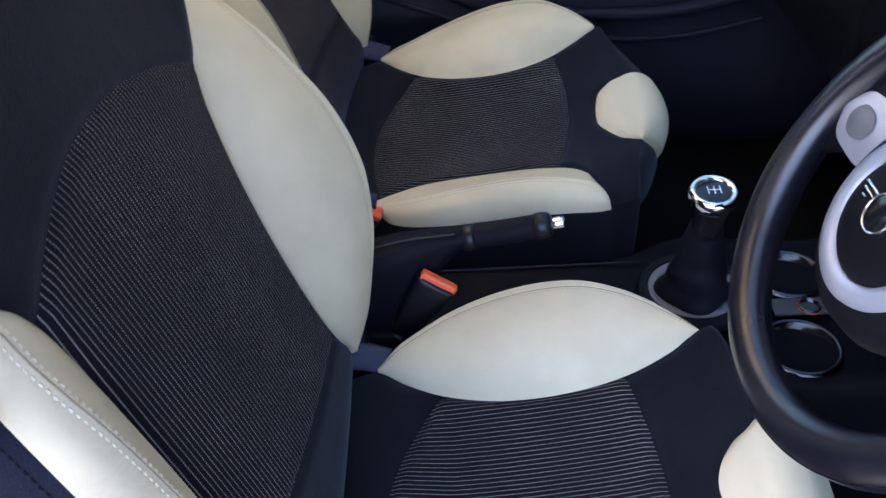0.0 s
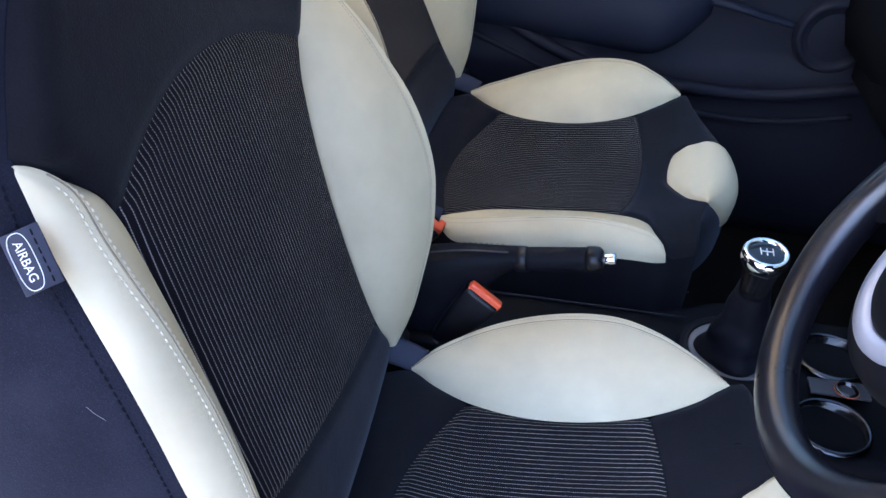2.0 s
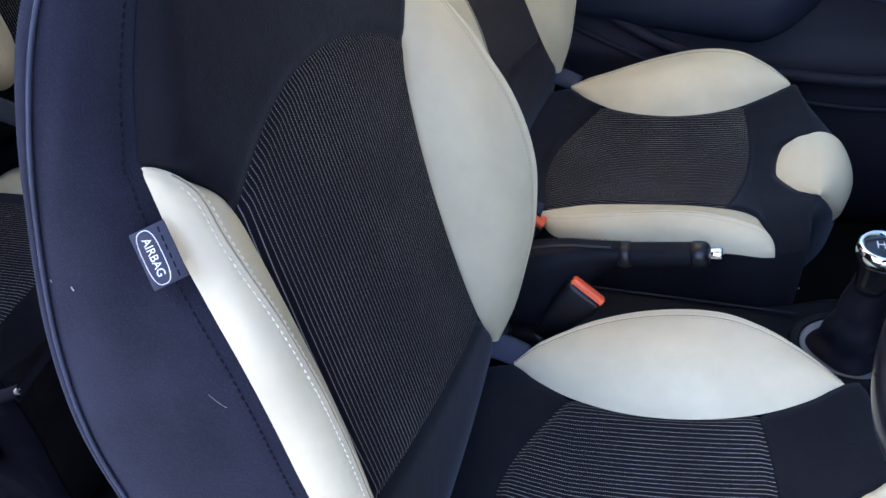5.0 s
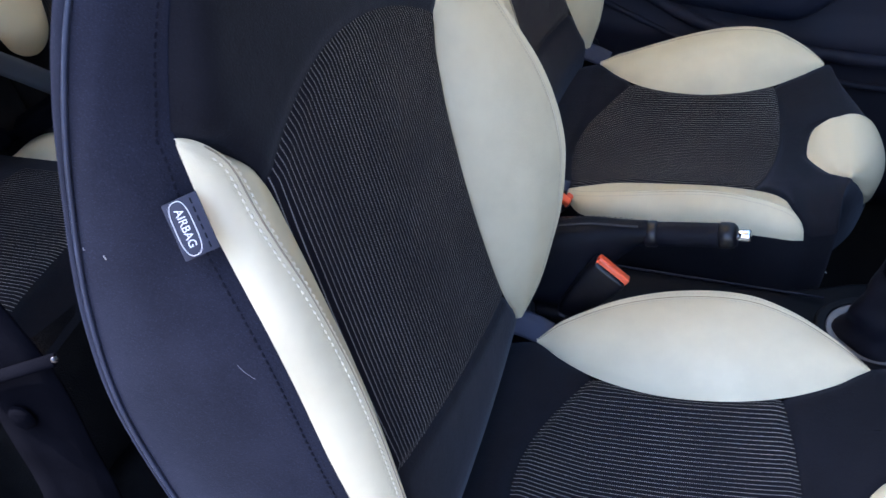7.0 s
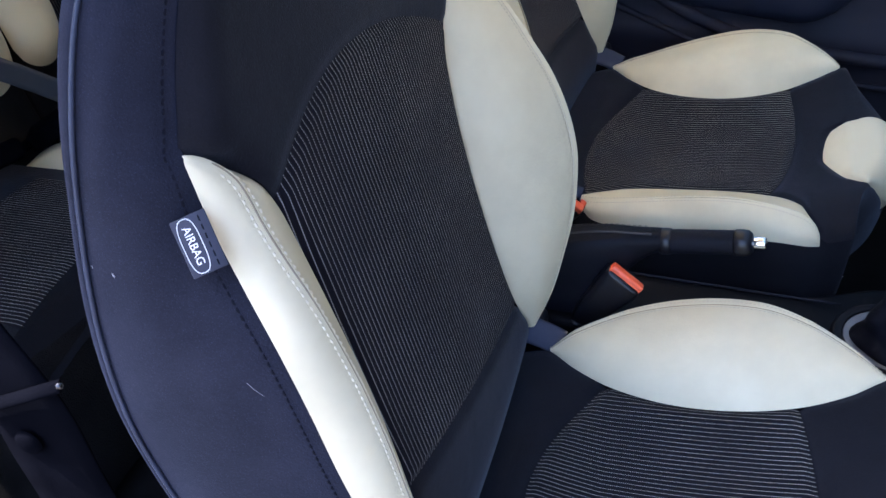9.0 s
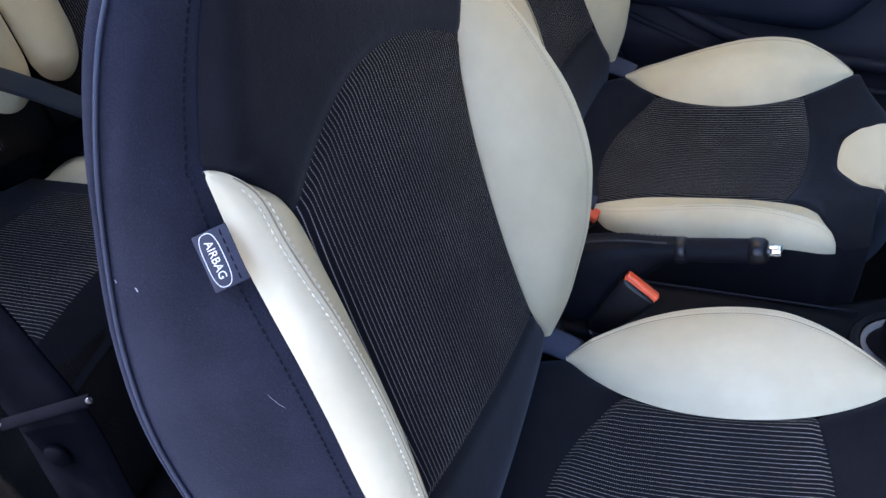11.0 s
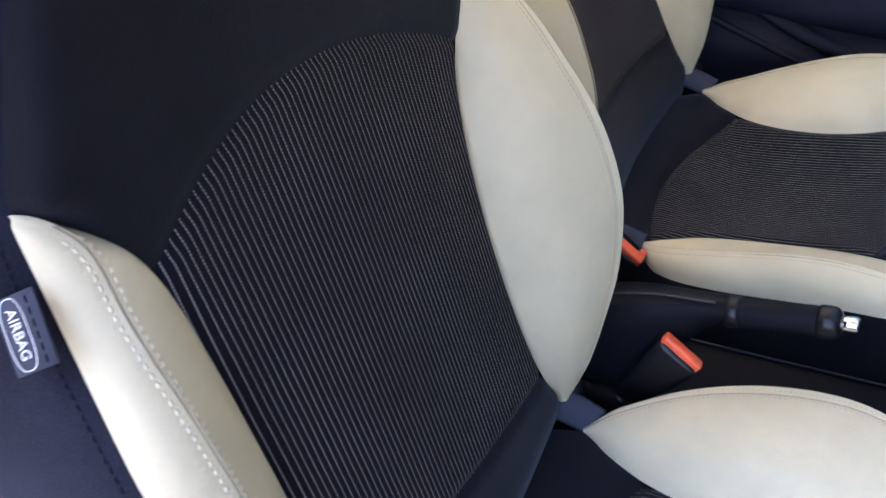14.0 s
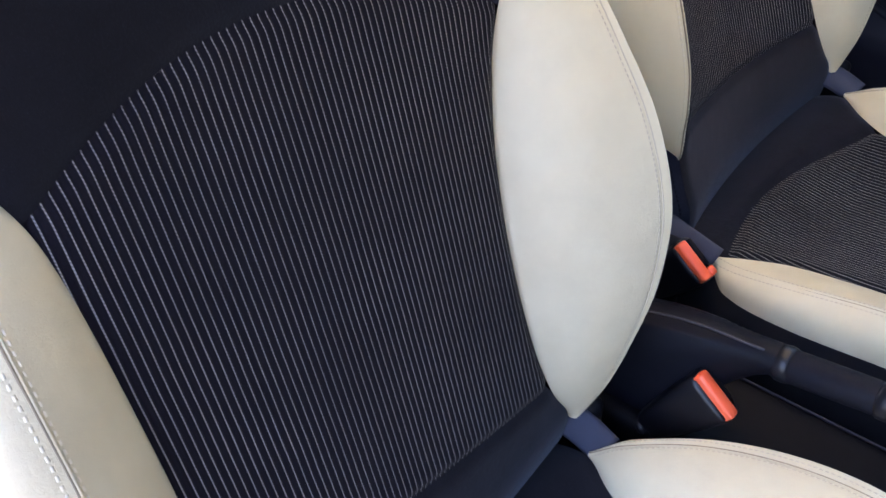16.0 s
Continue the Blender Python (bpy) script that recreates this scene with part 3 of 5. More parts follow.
def front_seat(label, door_side, at, lean, low, mid):
    """One front seat; door_side -1 or 1 tells which flank carries the tag, mid the middle of the tongue."""
    global BS, BN, LOW
    LOW = low
    BS, BN = Vector((-math.sin(lean), 0, math.cos(lean))), Vector((math.cos(lean), 0, math.sin(lean)))
    seat = thing("front_seat", label, "car seat", "front seats", at=at)
    # backrest cloth
    part("backrest_panel", band(back_point, back_face, (B_SEAM, R_SEAM), back_low, back_top, 91, 70, uv=True), M_RIB, seat, "black ribbed cloth panel with fine pale lines")
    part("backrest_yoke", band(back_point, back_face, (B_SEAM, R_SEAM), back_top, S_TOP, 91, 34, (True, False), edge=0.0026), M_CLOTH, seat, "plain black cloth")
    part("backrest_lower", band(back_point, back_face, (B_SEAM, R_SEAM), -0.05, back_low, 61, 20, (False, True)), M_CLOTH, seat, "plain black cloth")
    for sd in (1, -1):
        inner, outer, ridge = bolster(back_point, back_face, B_SEAM if sd > 0 else R_SEAM, B_CREST if sd > 0 else R_CREST, B_RISE if sd > 0 else R_RISE, B_OUT if sd > 0 else R_OUT, B_OUTH if sd > 0 else R_OUTH, 0.0 if sd > 0 else R_FOOT, S_TIP if sd > 0 else R_TIP, sd, puff=0.13 if sd > 0 else 0.05, sewn=0.945 if sd > 0 else 1.0)
        bol = part("backrest_bolster", sheet("b", inner, flip=sd < 0), M_CREAM, seat, "cream leather side bolster with stitched crest")
        part("bolster_flank", sheet("b", outer, flip=sd < 0), M_CREAM, bol)
        up = Vector((BN.x, 0.35 * sd, BN.z))
        if sd > 0:
            part("stitching", stitches("st", [q[1] for q in ridge[3:-7]], BN, 0.0030, 0.0044, 0.0005), M_THREAD, bol)
        else:
            part("stitching", stitches("st", [q[2] for q in ridge[3:-10]], up, 0.0027, 0.0052, 0.0009), M_PALETHREAD, bol)
            part("stitching", stitches("st", [q[1] for q in ridge[3:-11]], up, 0.0025, 0.0050, 0.0007), M_PALETHREAD, bol)
        # Thin tube along the seam; the brown one paints the groove's shade.
        part("seam_line", tube("w", [q[0] + (BN * 0.0007 if sd < 0 else Vector()) for q in ridge[5:-14 if sd > 0 else -9]], 0.0005 if sd > 0 else 0.0008, 6), M_THREAD if sd > 0 else M_SEAM_SHADE, bol)
        # flank cloth from the outer seam to the piping, then the rear shell
        flank, border, shell, pipe, seam, i0 = [], [], [], [], [], 79
        for i in range(80):
            f = i / 79
            s = -0.05 + (S_TOP + 0.05) * (1 - (1 - f) ** 1.6)
            if s >= (S_TIP if sd > 0 else R_TIP):
                i0 = min(i0, i)
            if s <= (0.0 if sd > 0 else R_FOOT) or s >= (S_TIP if sd > 0 else R_TIP):
                yo = curve_at(side_table((B_SEAM, R_SEAM), sd), s)
                ho = back_face(s, sd * yo) + dip(0, 0.0045)
            else:
                yo, ho = curve_at(side_table((B_OUT, R_OUT), sd), s), curve_at(side_table((B_OUTH, R_OUTH), sd), s)
            yb, hb = curve_at(side_table((B_BACK, R_BACK), sd), s), curve_at(side_table((B_BACKH, R_BACKH), sd), s)
            deep, sew = max(math.hypot(yb - yo, hb - ho), 0.012), 0.009 - 0.0025 * max(0.0, min(1.0, (s - 0.42) / 0.04))
            row = []
            for r in span(0, 1, 33):
                y, h = yo + (yb - yo) * r, ho + (hb - ho) * r
                y += (0.007 if sd > 0 else 0.010) * math.sin(math.pi * r) * min(1.0, yb / 0.1)
                y += dip(r * abs(hb - ho), 0.0042, 0.005) + dip(r * math.hypot(yb - yo, hb - ho) - sew, 0.0012, 0.003)
                y += 0.0007 * math.sin(38 * s + 9 * r) * math.sin(math.pi * r) * math.sin(17 * s + 4 * r)
                row.append(back_point(s, sd * y, h))
            flank.append(row)
            pipe.append(back_point(s, sd * (yb + 0.0015), hb))
            f = min(0.5, sew / deep) * 32
            seam.append(row[int(f)].lerp(row[int(f) + 1], f - int(f)) + Vector((0, sd * 0.0003, 0)))
            rim = hb - 0.010 - 0.006 * max(0.0, min(1.0, (s - 0.45) / 0.12))
            border.append([back_point(s, sd * (yb - 0.0015 + 0.002 * math.sin(math.pi * r) + dip(r * 0.012, 0.0012, 0.003)), hb + (rim - hb) * r) for r in span(0, 1, 9)])
            shell.append([back_point(s, sd * (yb - 0.0015) * (1 - r), rim - 0.030 * math.sin(math.pi * 0.5 * min(1.0, r * 2.2)) * min(1.0, yb / 0.06)) for r in span(0, 1, 10)])
        # The flank copy of the cloth holds the sky's light in its colour.
        side_cloth = part("backrest_side", sheet("f", flank, flip=sd < 0), M_CLOTH_SKYLIT, seat, "dark cloth flank")
        part("seam_stitching", stitches("st", seam, Vector((0, sd, 0)), 0.0038, 0.0056, 0.0009), M_DARKTHREAD, side_cloth)
        part("yoke_seam", tube("ys", [row[0] + Vector((0, sd * 0.0006, 0)) + BN * 0.0006 for row in flank[i0:]], 0.0016, 6), M_DARKTHREAD, side_cloth)
        part("piping", tube("p", pipe, 0.0017, 8), M_PIPE, side_cloth, "dark blue edge piping")
        part("backrest_border", sheet("bb", border, flip=sd < 0), M_CLOTH_SKYLIT, seat, "seat cloth border behind the piping, in a skylit tone")
        part("backrest_shell", sheet("s", shell, flip=sd < 0), M_PLASTIC, seat, "black plastic rear shell half")
    # headrest on two posts
    bm = block((0.085, 0.235, 0.145), 0.036, 6)
    for v in bm.verts:
        v.co.x -= 1.2 * v.co.y ** 2
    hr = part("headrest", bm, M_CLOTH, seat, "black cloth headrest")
    hr.matrix_basis = Matrix.Translation(back_point(S_TOP + 0.105, 0, -0.035)) @ Matrix.Rotation(-lean, 4, "Y")
    for y in (-0.07, 0.07):
        part("headrest_post", tube("hp", [back_point(S_TOP - 0.09, y, -0.04), back_point(S_TOP + 0.06, y, -0.04)], 0.006), M_CHROME, seat, "chrome post")
    # cushion
    part("seat_panel", band(cush_point, cush_face, (C_SEAM, R_CSEAM), cush_rear, cush_front, 81, 60, uv=True), M_RIB_LIT, seat, "black ribbed cloth panel with fine pale lines")
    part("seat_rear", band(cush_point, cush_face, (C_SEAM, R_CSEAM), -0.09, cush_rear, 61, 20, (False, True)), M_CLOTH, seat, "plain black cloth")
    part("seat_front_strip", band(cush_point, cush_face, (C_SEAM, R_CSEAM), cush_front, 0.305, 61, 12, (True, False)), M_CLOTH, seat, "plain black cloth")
    # front roll: tongue in the middle, cloth round it
    flared = mid != 0.0
    TL, TR, U_END = (0.100, 0.083, 0.55) if flared else (0.110, 0.0822, 0.55)
    for sd in (1, -1):
        rows = []
        for v in span(0, 1, 18):
            row = []
            for t in span(0.305, U_END, 44):
                edge = curve_at(C_SEAM if sd > 0 else R_CSEAM, t)
                y0 = (TL if sd > 0 else TR) + sd * mid
                y = y0 + (edge - y0) * v
                row.append(cush_point(t, sd * y, cush_face(t, sd * y) + dip(edge - y, 0.0045)))
            rows.append(row)
        part("seat_front", sheet("q", rows, flip=sd < 0), M_CLOTH, seat, "plain black cloth")
    rows, trows, frows = [], [], []
    for k in range(61):
        v = math.sin(math.pi * (k / 60 - 0.5))
        v *= TL if v > 0 else TR
        lo, y = tongue_edge(v, flared), v + mid
        hi = max(lo + 0.0005, 0.515 - (0.1135 * (abs(v) / 0.083) ** 1.7 if flared else 21 * v * v)) if v < 0 else 0.512 + 2.0 * v * v
        rows.append([cush_point(t, y, cush_face(t, y) + dip(lo - t, 0.004)) for t in span(0.305, lo, 20)])
        trows.append([cush_point(t, y, cush_face(t, y) + dip(min(t - lo, hi - t), 0.004) + 0.004 * (1 - math.exp(-min(t - lo, hi - t) / 0.012))) for t in span(lo, hi, 34)])
        frows.append([cush_point(t, y, cush_face(t, y) + dip(t - hi, 0.004)) for t in span(hi, U_END, 20)])
    part("seat_front", sheet("q", rows), M_CLOTH, seat, "plain black cloth")
    part("seat_front_lower", sheet("q", frows), M_CLOTH, seat, "plain black cloth")
    part("seat_tongue", sheet("q", trows), M_CREAM, seat, "cream leather tongue over the front edge")
    for sd in (1, -1):
        if sd > 0:
            inner, outer, ridge = bolster(cush_point, cush_face, C_SEAM, C_CREST, C_RISE, C_OUT, C_OUTH, 0.0, U_TIP, sd, 90, 1.0, 0.318, sewn=0.93)
        else:
            inner, outer, ridge = bolster(cush_point, cush_face, R_CSEAM, R_CCREST, R_CRISE, R_COUT, R_COUTH, 0.0, U_BLUNT, sd, 90, puff=0.04, sewn=1.0)
        bol = part("seat_bolster", sheet("b", inner, flip=sd < 0), M_CREAM, seat, "cream leather seat bolster with stitched crest")
        part("bolster_flank", sheet("b", outer, flip=sd < 0), M_CREAM, bol)
        for side_row in (1, 2):
            part("stitching", stitches("st", [q[side_row] for q in ridge], CN, 0.0030, 0.0045, 0.0005), M_THREAD, bol)
        # Brown tube paints the shade of the groove along the crest seam.
        part("seam_line", tube("w", [q[0] for q in ridge[4:-4]], 0.0005, 6), M_SEAM_SHADE, bol)
        skirt = []
        for i in range(70):
            u = -0.09 + (U_END + 0.09) * i / 69
            tip = U_TIP if sd > 0 else U_BLUNT
            if sd > 0 and 0.316 < u < U_TIP:
                yo, ho = curve_at(C_CREST, u), curve_at(C_RISE, u) - 0.001
            elif u <= 0 or u >= tip:
                yo = curve_at(C_SEAM if sd > 0 else R_CSEAM, u)
                ho = cush_face(u, sd * yo) + dip(0, 0.0045)
            else:
                yo, ho = curve_at(C_OUT if sd > 0 else R_COUT, u), curve_at(C_OUTH if sd > 0 else R_COUTH, u)
            top = cush_point(u, sd * yo, ho)
            low = Vector((min(top.x, 0.47), sd * (0.8 * yo + 0.035), 0.36))
            skirt.append([top.lerp(low, r) + Vector((0, sd * 0.010 * math.sin(math.pi * r), 0)) for r in span(0, 1, 10)])
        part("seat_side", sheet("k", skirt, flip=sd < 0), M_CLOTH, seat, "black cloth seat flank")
        part("seat_rail", block((0.46, 0.03, 0.05), 0.006, at=(0.25, sd * 0.17, 0.265)), M_PLASTIC, seat, "black steel runner")
    part("seat_base", block((0.42, 0.38, 0.10), 0.02, at=(0.24, 0, 0.335)), M_PLASTIC, seat, "black plastic seat pan")
    for sd in (1, -1):
        # strap loops that close the fold between cushion and backrest
        p = smooth_path([(0.052, sd * 0.205, 0.515), (0.085, sd * 0.207, 0.508), (0.112, sd * 0.205, 0.499)], 10)
        part("fold_strap", tube("fs", p, 0.016, 10, flat=0.35), M_STRAP, seat, "blue grey cloth strap at the fold")
        part("recliner_cover", block((0.12, 0.022, 0.13), 0.009, at=(0.03, sd * 0.228, 0.46)), M_PLASTIC, seat, "black plastic hinge cover")
    # sewn tag on the door-side flank
    tag_at = tag_pose(door_side)
    tag = part("airbag_tag", block((0.0235, 0.0360, 0.0012), 0.0005, 1, at=(0.0033, 0, 0)), M_TAG, seat, "dark blue woven tag that reads AIRBAG", tag_at)
    ring = []
    for k in range(64):
        a = 2 * math.pi * k / 64
        cx, cy = math.cos(a), math.sin(a)
        ring.append(Vector((0.0062 * math.copysign(abs(cx) ** 0.75, cx), 0.0168 * math.copysign(abs(cy) ** 0.6, cy), 0.0008)))
    part("tag_stitching", stitches("ts", [Vector((0.0100, -0.020 + 0.004 * k, 0.0009)) for k in range(11)], Vector((0, 0, 1)), 0.0036, 0.0056, 0.0005), M_DARKTHREAD, tag)
    part("tag_border", tube("tb", ring, 0.00030, 5, closed=True), M_WHITE, tag, "white printed outline")
    fc = bpy.data.curves.new("tag_text", "FONT")
    fc.body, fc.size, fc.align_x, fc.align_y, fc.extrude = "AIRBAG", 0.0069, "CENTER", "CENTER", 0.0002
    tmp = bpy.data.objects.new("tag_text", fc)
    scene.collection.objects.link(tmp)
    me = bpy.data.meshes.new_from_object(tmp.evaluated_get(bpy.context.evaluated_depsgraph_get()))
    bpy.data.objects.remove(tmp)
    part("tag_text", me, M_WHITE, tag, "white letters AIRBAG", Matrix.Translation((0, 0, 0.0007)) @ Matrix.Rotation(radians(-90), 4, "Z") @ Matrix.Diagonal((1, 1.1, 1, 1)))
    return seat


def tag_pose(sd):
    """Tag frame: x towards the seam, y up the backrest, z out of the flank."""
    x = (BN * 0.01535 + BS * 0.00127 + Vector((0, -sd * 0.0058, 0))).normalized()
    up = (BS * 0.0329 - BN * 0.0108 + Vector((0, -sd * 0.014, 0))).normalized()
    x = (x - up * x.dot(up)).normalized()
    z = x.cross(up) if sd < 0 else up.cross(x)
    m = Matrix((x if sd < 0 else -x, up, z)).transposed().to_4x4()
    m.translation = B0 + BS * 0.4035 + BN * -0.022 + Vector((0, sd * (0.205 - sd * YC * (sd > 0)), 0))
    return m


# ---- the car's shell ----
CY = 0.348  # middle of the car


def slab(name, lo, hi, material, label, category, bevel=0.0):
    c = [(a + b) / 2 for a, b in zip(lo, hi)]
    ob = part(name, block([b - a for a, b in zip(lo, hi)], bevel, 2), material, None, label, Matrix.Translation(c))
    return tagged(ob, label, category, kind="structure")


slab("ground", (-60, -60, -0.02), (60, 60, 0.0), M_GROUND, "grey paved ground round the car", "ground")
slab("floor", (-1.34, -0.36, 0.16), (1.3, 1.16, 0.22), M_CARPET, "black carpeted car floor", "floor")
slab("sill", (-0.45, -0.50, 0.16), (1.0, -0.36, 0.37), M_PAINT, "dark painted door sill", "sill", 0.02)
# Not a known wall: an unseen slab added to block light from ahead.
slab("front_blocker", (3.4, -5.0, 0.0), (3.6, 6.0, 4.4), M_BLOCKER, "unseen dark wall added ahead to cut front light", "wall")
# Unseen car part, added to stop light bouncing up off the ground.
slab("bonnet", (1.30, -0.40, 0.62), (2.15, 1.10, 0.90), M_PAINT, "unseen dark painted bonnet, added against ground bounce", "bonnet", 0.06)
# unseen roof lining; an added opening and translucent sheet spread warm fill light
roof = bmesh.new()
for lo, hi in (((-1.35, -0.35), (-0.32, 1.04)), ((0.30, -0.35), (0.33, 1.04)), ((-0.32, -0.35), (0.30, 0.15)), ((-0.32, 0.99), (0.30, 1.04))):
    made = bmesh.ops.create_cube(roof, size=1.0)["verts"]
    for v in made:
        v.co = Vector((lo[0] + (hi[0] - lo[0]) * (v.co.x + 0.5), lo[1] + (hi[1] - lo[1]) * (v.co.y + 0.5), 1.365 + 0.04 * v.co.z))
tagged(part("ceiling", roof, M_LINER), "unseen beige roof lining round an added light opening", "roof", kind="structure")
tagged(part("ceiling_diffuser", block((0.66, 0.87, 0.002), 0.0), M_DIFFUSER, None, "", Matrix.Translation((-0.01, 0.57, 1.340))), "thin cream sheet added to spread warm fill light", "blind", kind="structure")
# Unseen; carried up past the window line to keep sun off the rear.
slab("wall_west", (-1.42, -0.42, 0.16), (-1.34, 1.12, 1.20), M_TRIM, "unseen dark rear trim, raised against the sun", "trim", 0.02)
slab("wall_north_rear", (-1.34, 1.04, 0.16), (-0.42, 1.14, 0.93), M_TRIM, "dark rear side trim", "trim", 0.02)
slab("wall_south_rear", (-1.34, -0.46, 0.16), (-0.46, -0.34, 0.93), M_TRIM, "dark rear side trim", "trim", 0.02)
slab("firewall", (1.22, -0.42, 0.16), (1.30, 1.12, 0.90), M_CARPET, "black front bulkhead", "bulkhead", 0.02)
slab("kick_panel_north", (0.92, 1.02, 0.16), (1.3, 1.14, 0.92), M_TRIM, "dark footwell side trim", "trim", 0.02)
slab("kick_panel_south", (0.92, -0.46, 0.16), (1.3, -0.34, 0.92), M_TRIM, "dark footwell side trim", "trim", 0.02)
for nm, a, b in (("pillar_1", (-0.42, 1.06, 0.92), (-0.38, 0.95, 1.37)), ("pillar_2", (-0.50, -0.38, 0.92), (-0.44, -0.25, 1.37)),
                 ("pillar_3", (1.02, 1.05, 0.90), (0.35, 0.93, 1.37)), ("pillar_4", (1.02, -0.37, 0.90), (0.35, -0.23, 1.37)),
                 ("pillar_5", (-1.36, 1.06, 0.92), (-1.28, 0.92, 1.37)), ("pillar_6", (-1.36, -0.38, 0.92), (-1.28, -0.22, 1.37))):
    ob = part(nm, tube("pl", [a, Vector(a).lerp(Vector(b), 0.5), b], 0.045, 12), M_TRIM)
    tagged(ob, "dark trimmed roof pillar", "pillar", kind="structure")


def pane(name, corners, label):
    """A thin pane of tinted glass between four corners."""
    c = [Vector(p) for p in corners]
    n = (c[1] - c[0]).cross(c[3] - c[0]).normalized() * 0.004
    ob = part(name, mesh_of(name, c + [p + n for p in c], [(3, 2, 1, 0), (4, 5, 6, 7), (0, 1, 5, 4), (1, 2, 6, 5), (2, 3, 7, 6), (3, 0, 4, 7)], False), M_GLASS)
    return tagged(ob, label, "window", kind="structure")


# Unseen panes, added with a tint that dims front and side light.
pane("window_1", ((1.03, -0.33, 0.915), (1.03, 1.02, 0.915), (0.345, 0.92, 1.352), (0.345, -0.22, 1.352)), "tinted windscreen glass")
pane("window_2", ((0.98, 1.07, 0.95), (-0.36, 1.07, 0.95), (-0.36, 0.955, 1.36), (0.36, 0.955, 1.36)), "tinted passenger door glass")
pane("window_3", ((-0.44, 1.07, 0.93), (-1.30, 1.07, 0.93), (-1.26, 0.935, 1.36), (-0.42, 0.955, 1.36)), "tinted rear side glass")
pane("window_4", ((-1.30, -0.39, 0.93), (-0.50, -0.39, 0.93), (-0.46, -0.26, 1.36), (-1.26, -0.245, 1.36)), "tinted rear side glass")


def door_panel():
    """The closed far door: a sculpted inner face with armrest, pull, speaker and pocket."""
    door = thing("car_door", "closed far door with dark blue-black trim panel", "car door")
    rows = []
    prof = [(0.20, 1.075), (0.26, 1.045), (0.34, 1.035), (0.42, 1.035), (0.48, 1.04), (0.505, 1.042), (0.525, 1.034), (0.545, 1.031), (0.565, 1.036),
            (0.585, 1.050), (0.60, 1.055), (0.66, 1.06), (0.74, 1.062), (0.82, 1.058), (0.88, 1.045), (0.91, 1.035), (0.925, 1.05), (0.925, 1.14), (0.20, 1.14)]
    for x in span(-0.42, 0.92, 60):
        row = []
        for z, y in prof:
            row.append(Vector((x, y, z - 0.045 * (z / 0.9) * math.sin(math.pi * (x + 0.42) / 1.34) + 0.03)) if z > 0.3 and z < 0.9 else Vector((x, y, z)))
        rows.append(row)
    part("door_trim", sheet("d", rows, close=True, flip=True), M_TRIM, door, "dark moulded trim panel")
    # padded armrest, blunt in front and drawn out behind
    rows = []
    for i in range(50):
        f = i / 49
        x = -0.10 + 0.58 * f
        zt = 0.742 - 0.045 * max(0.0, (x - 0.1) / 0.38) ** 1.3
        zb = 0.600 + 0.02 * math.cos(f * 3.1) + 0.085 * max(0.0, (x - 0.36) / 0.12) ** 2
        k = math.sin(math.pi * min(1.0, 0.02 + 0.98 * (1 - f) * 6 if f > 0.84 else min(1.0, f * 3 + 0.15)) / 2)
        cz, rz = (zt + zb) / 2, max((zt - zb) / 2, 0.004)
        rows.append([Vector((x, 1.058 - 0.055 * k * max(0.0, math.cos(a)) ** 0.7 + 0.012 * (math.cos(a) < 0), cz + rz * math.sin(a))) for a in span(-math.pi / 2 - 0.2, math.pi / 2 + 0.2, 22)])
    part("armrest", sheet("a", rows), M_ARM, door, "padded dark blue-black armrest")
    part("door_pull", tube("dp", smooth_path([(0.475, 1.045, 0.694), (0.52, 1.036, 0.688), (0.57, 1.036, 0.676), (0.625, 1.048, 0.662)], 20), [0.009 - 0.0002 * k for k in range(20)], 10, flat=0.7), M_ARM, door, "slim pull bar")
    turn = Matrix.Rotation(radians(90), 4, "X")
    spk = part("speaker", lathe("sp", [(0.0, -0.002), (0.050, -0.002), (0.054, 0.001), (0.060, 0.004), (0.065, 0.001), (0.070, -0.012)]), M_TRIM, door, "round dark speaker rim", Matrix.Translation((0.697, 1.038, 0.648)) @ turn)
    part("speaker_grille", lathe("gr", [(0.0, 0.002), (0.03, 0.001), (0.044, -0.001)], 40), M_TRIM, spk, "black grille")
    rel = part("handle_bezel", lathe("hb", [(0.026, 0.0), (0.030, 0.010), (0.036, 0.012), (0.040, 0.008), (0.041, 0.0)]), M_PLASTIC, door, "round dark bezel", Matrix.Translation((0.672, 1.060, 0.815)) @ turn)
    part("release_handle", block((0.038, 0.02, 0.012), 0.005, at=(0.0, 0.0, 0.008)), M_CHROME, rel, "chrome release lever")
    part("pocket_lip", tube("pk", smooth_path([(-0.10, 1.040, 0.74), (0.06, 1.036, 0.654), (0.186, 1.032, 0.589), (0.30, 1.028, 0.553), (0.45, 1.026, 0.535), (0.60, 1.026, 0.533), (0.754, 1.030, 0.560), (0.86, 1.036, 0.585)], 60), 0.012, 10), M_TRIM, door, "soft moulded ridge over the door pocket")
    part("pocket_edge", tube("pe", smooth_path([(-0.05, 1.040, 0.64), (0.10, 1.036, 0.575), (0.30, 1.031, 0.505), (0.478, 1.030, 0.483), (0.62, 1.030, 0.480), (0.767, 1.033, 0.505)], 50), 0.006, 8), M_TRIM, door)
    part("window_sill", block((1.3, 0.05, 0.03), 0.01, at=(0.25, 1.085, 0.935)), M_PLASTIC, door, "black rubber window seal")
    return door


M_ARM = surface("padded armrest skin", (0.013, 0.015, 0.029), (0.020, 0.023, 0.042), 0.62, 5.0, 800.0, 0.3, 0.0004, spec=0.25)
door_panel()


M_DASH = surface("matt black dashboard skin", (0.003, 0.003, 0.004), (0.006, 0.006, 0.008), 0.8, 5.0, 700.0, 0.4, 0.0005, spec=0.06)


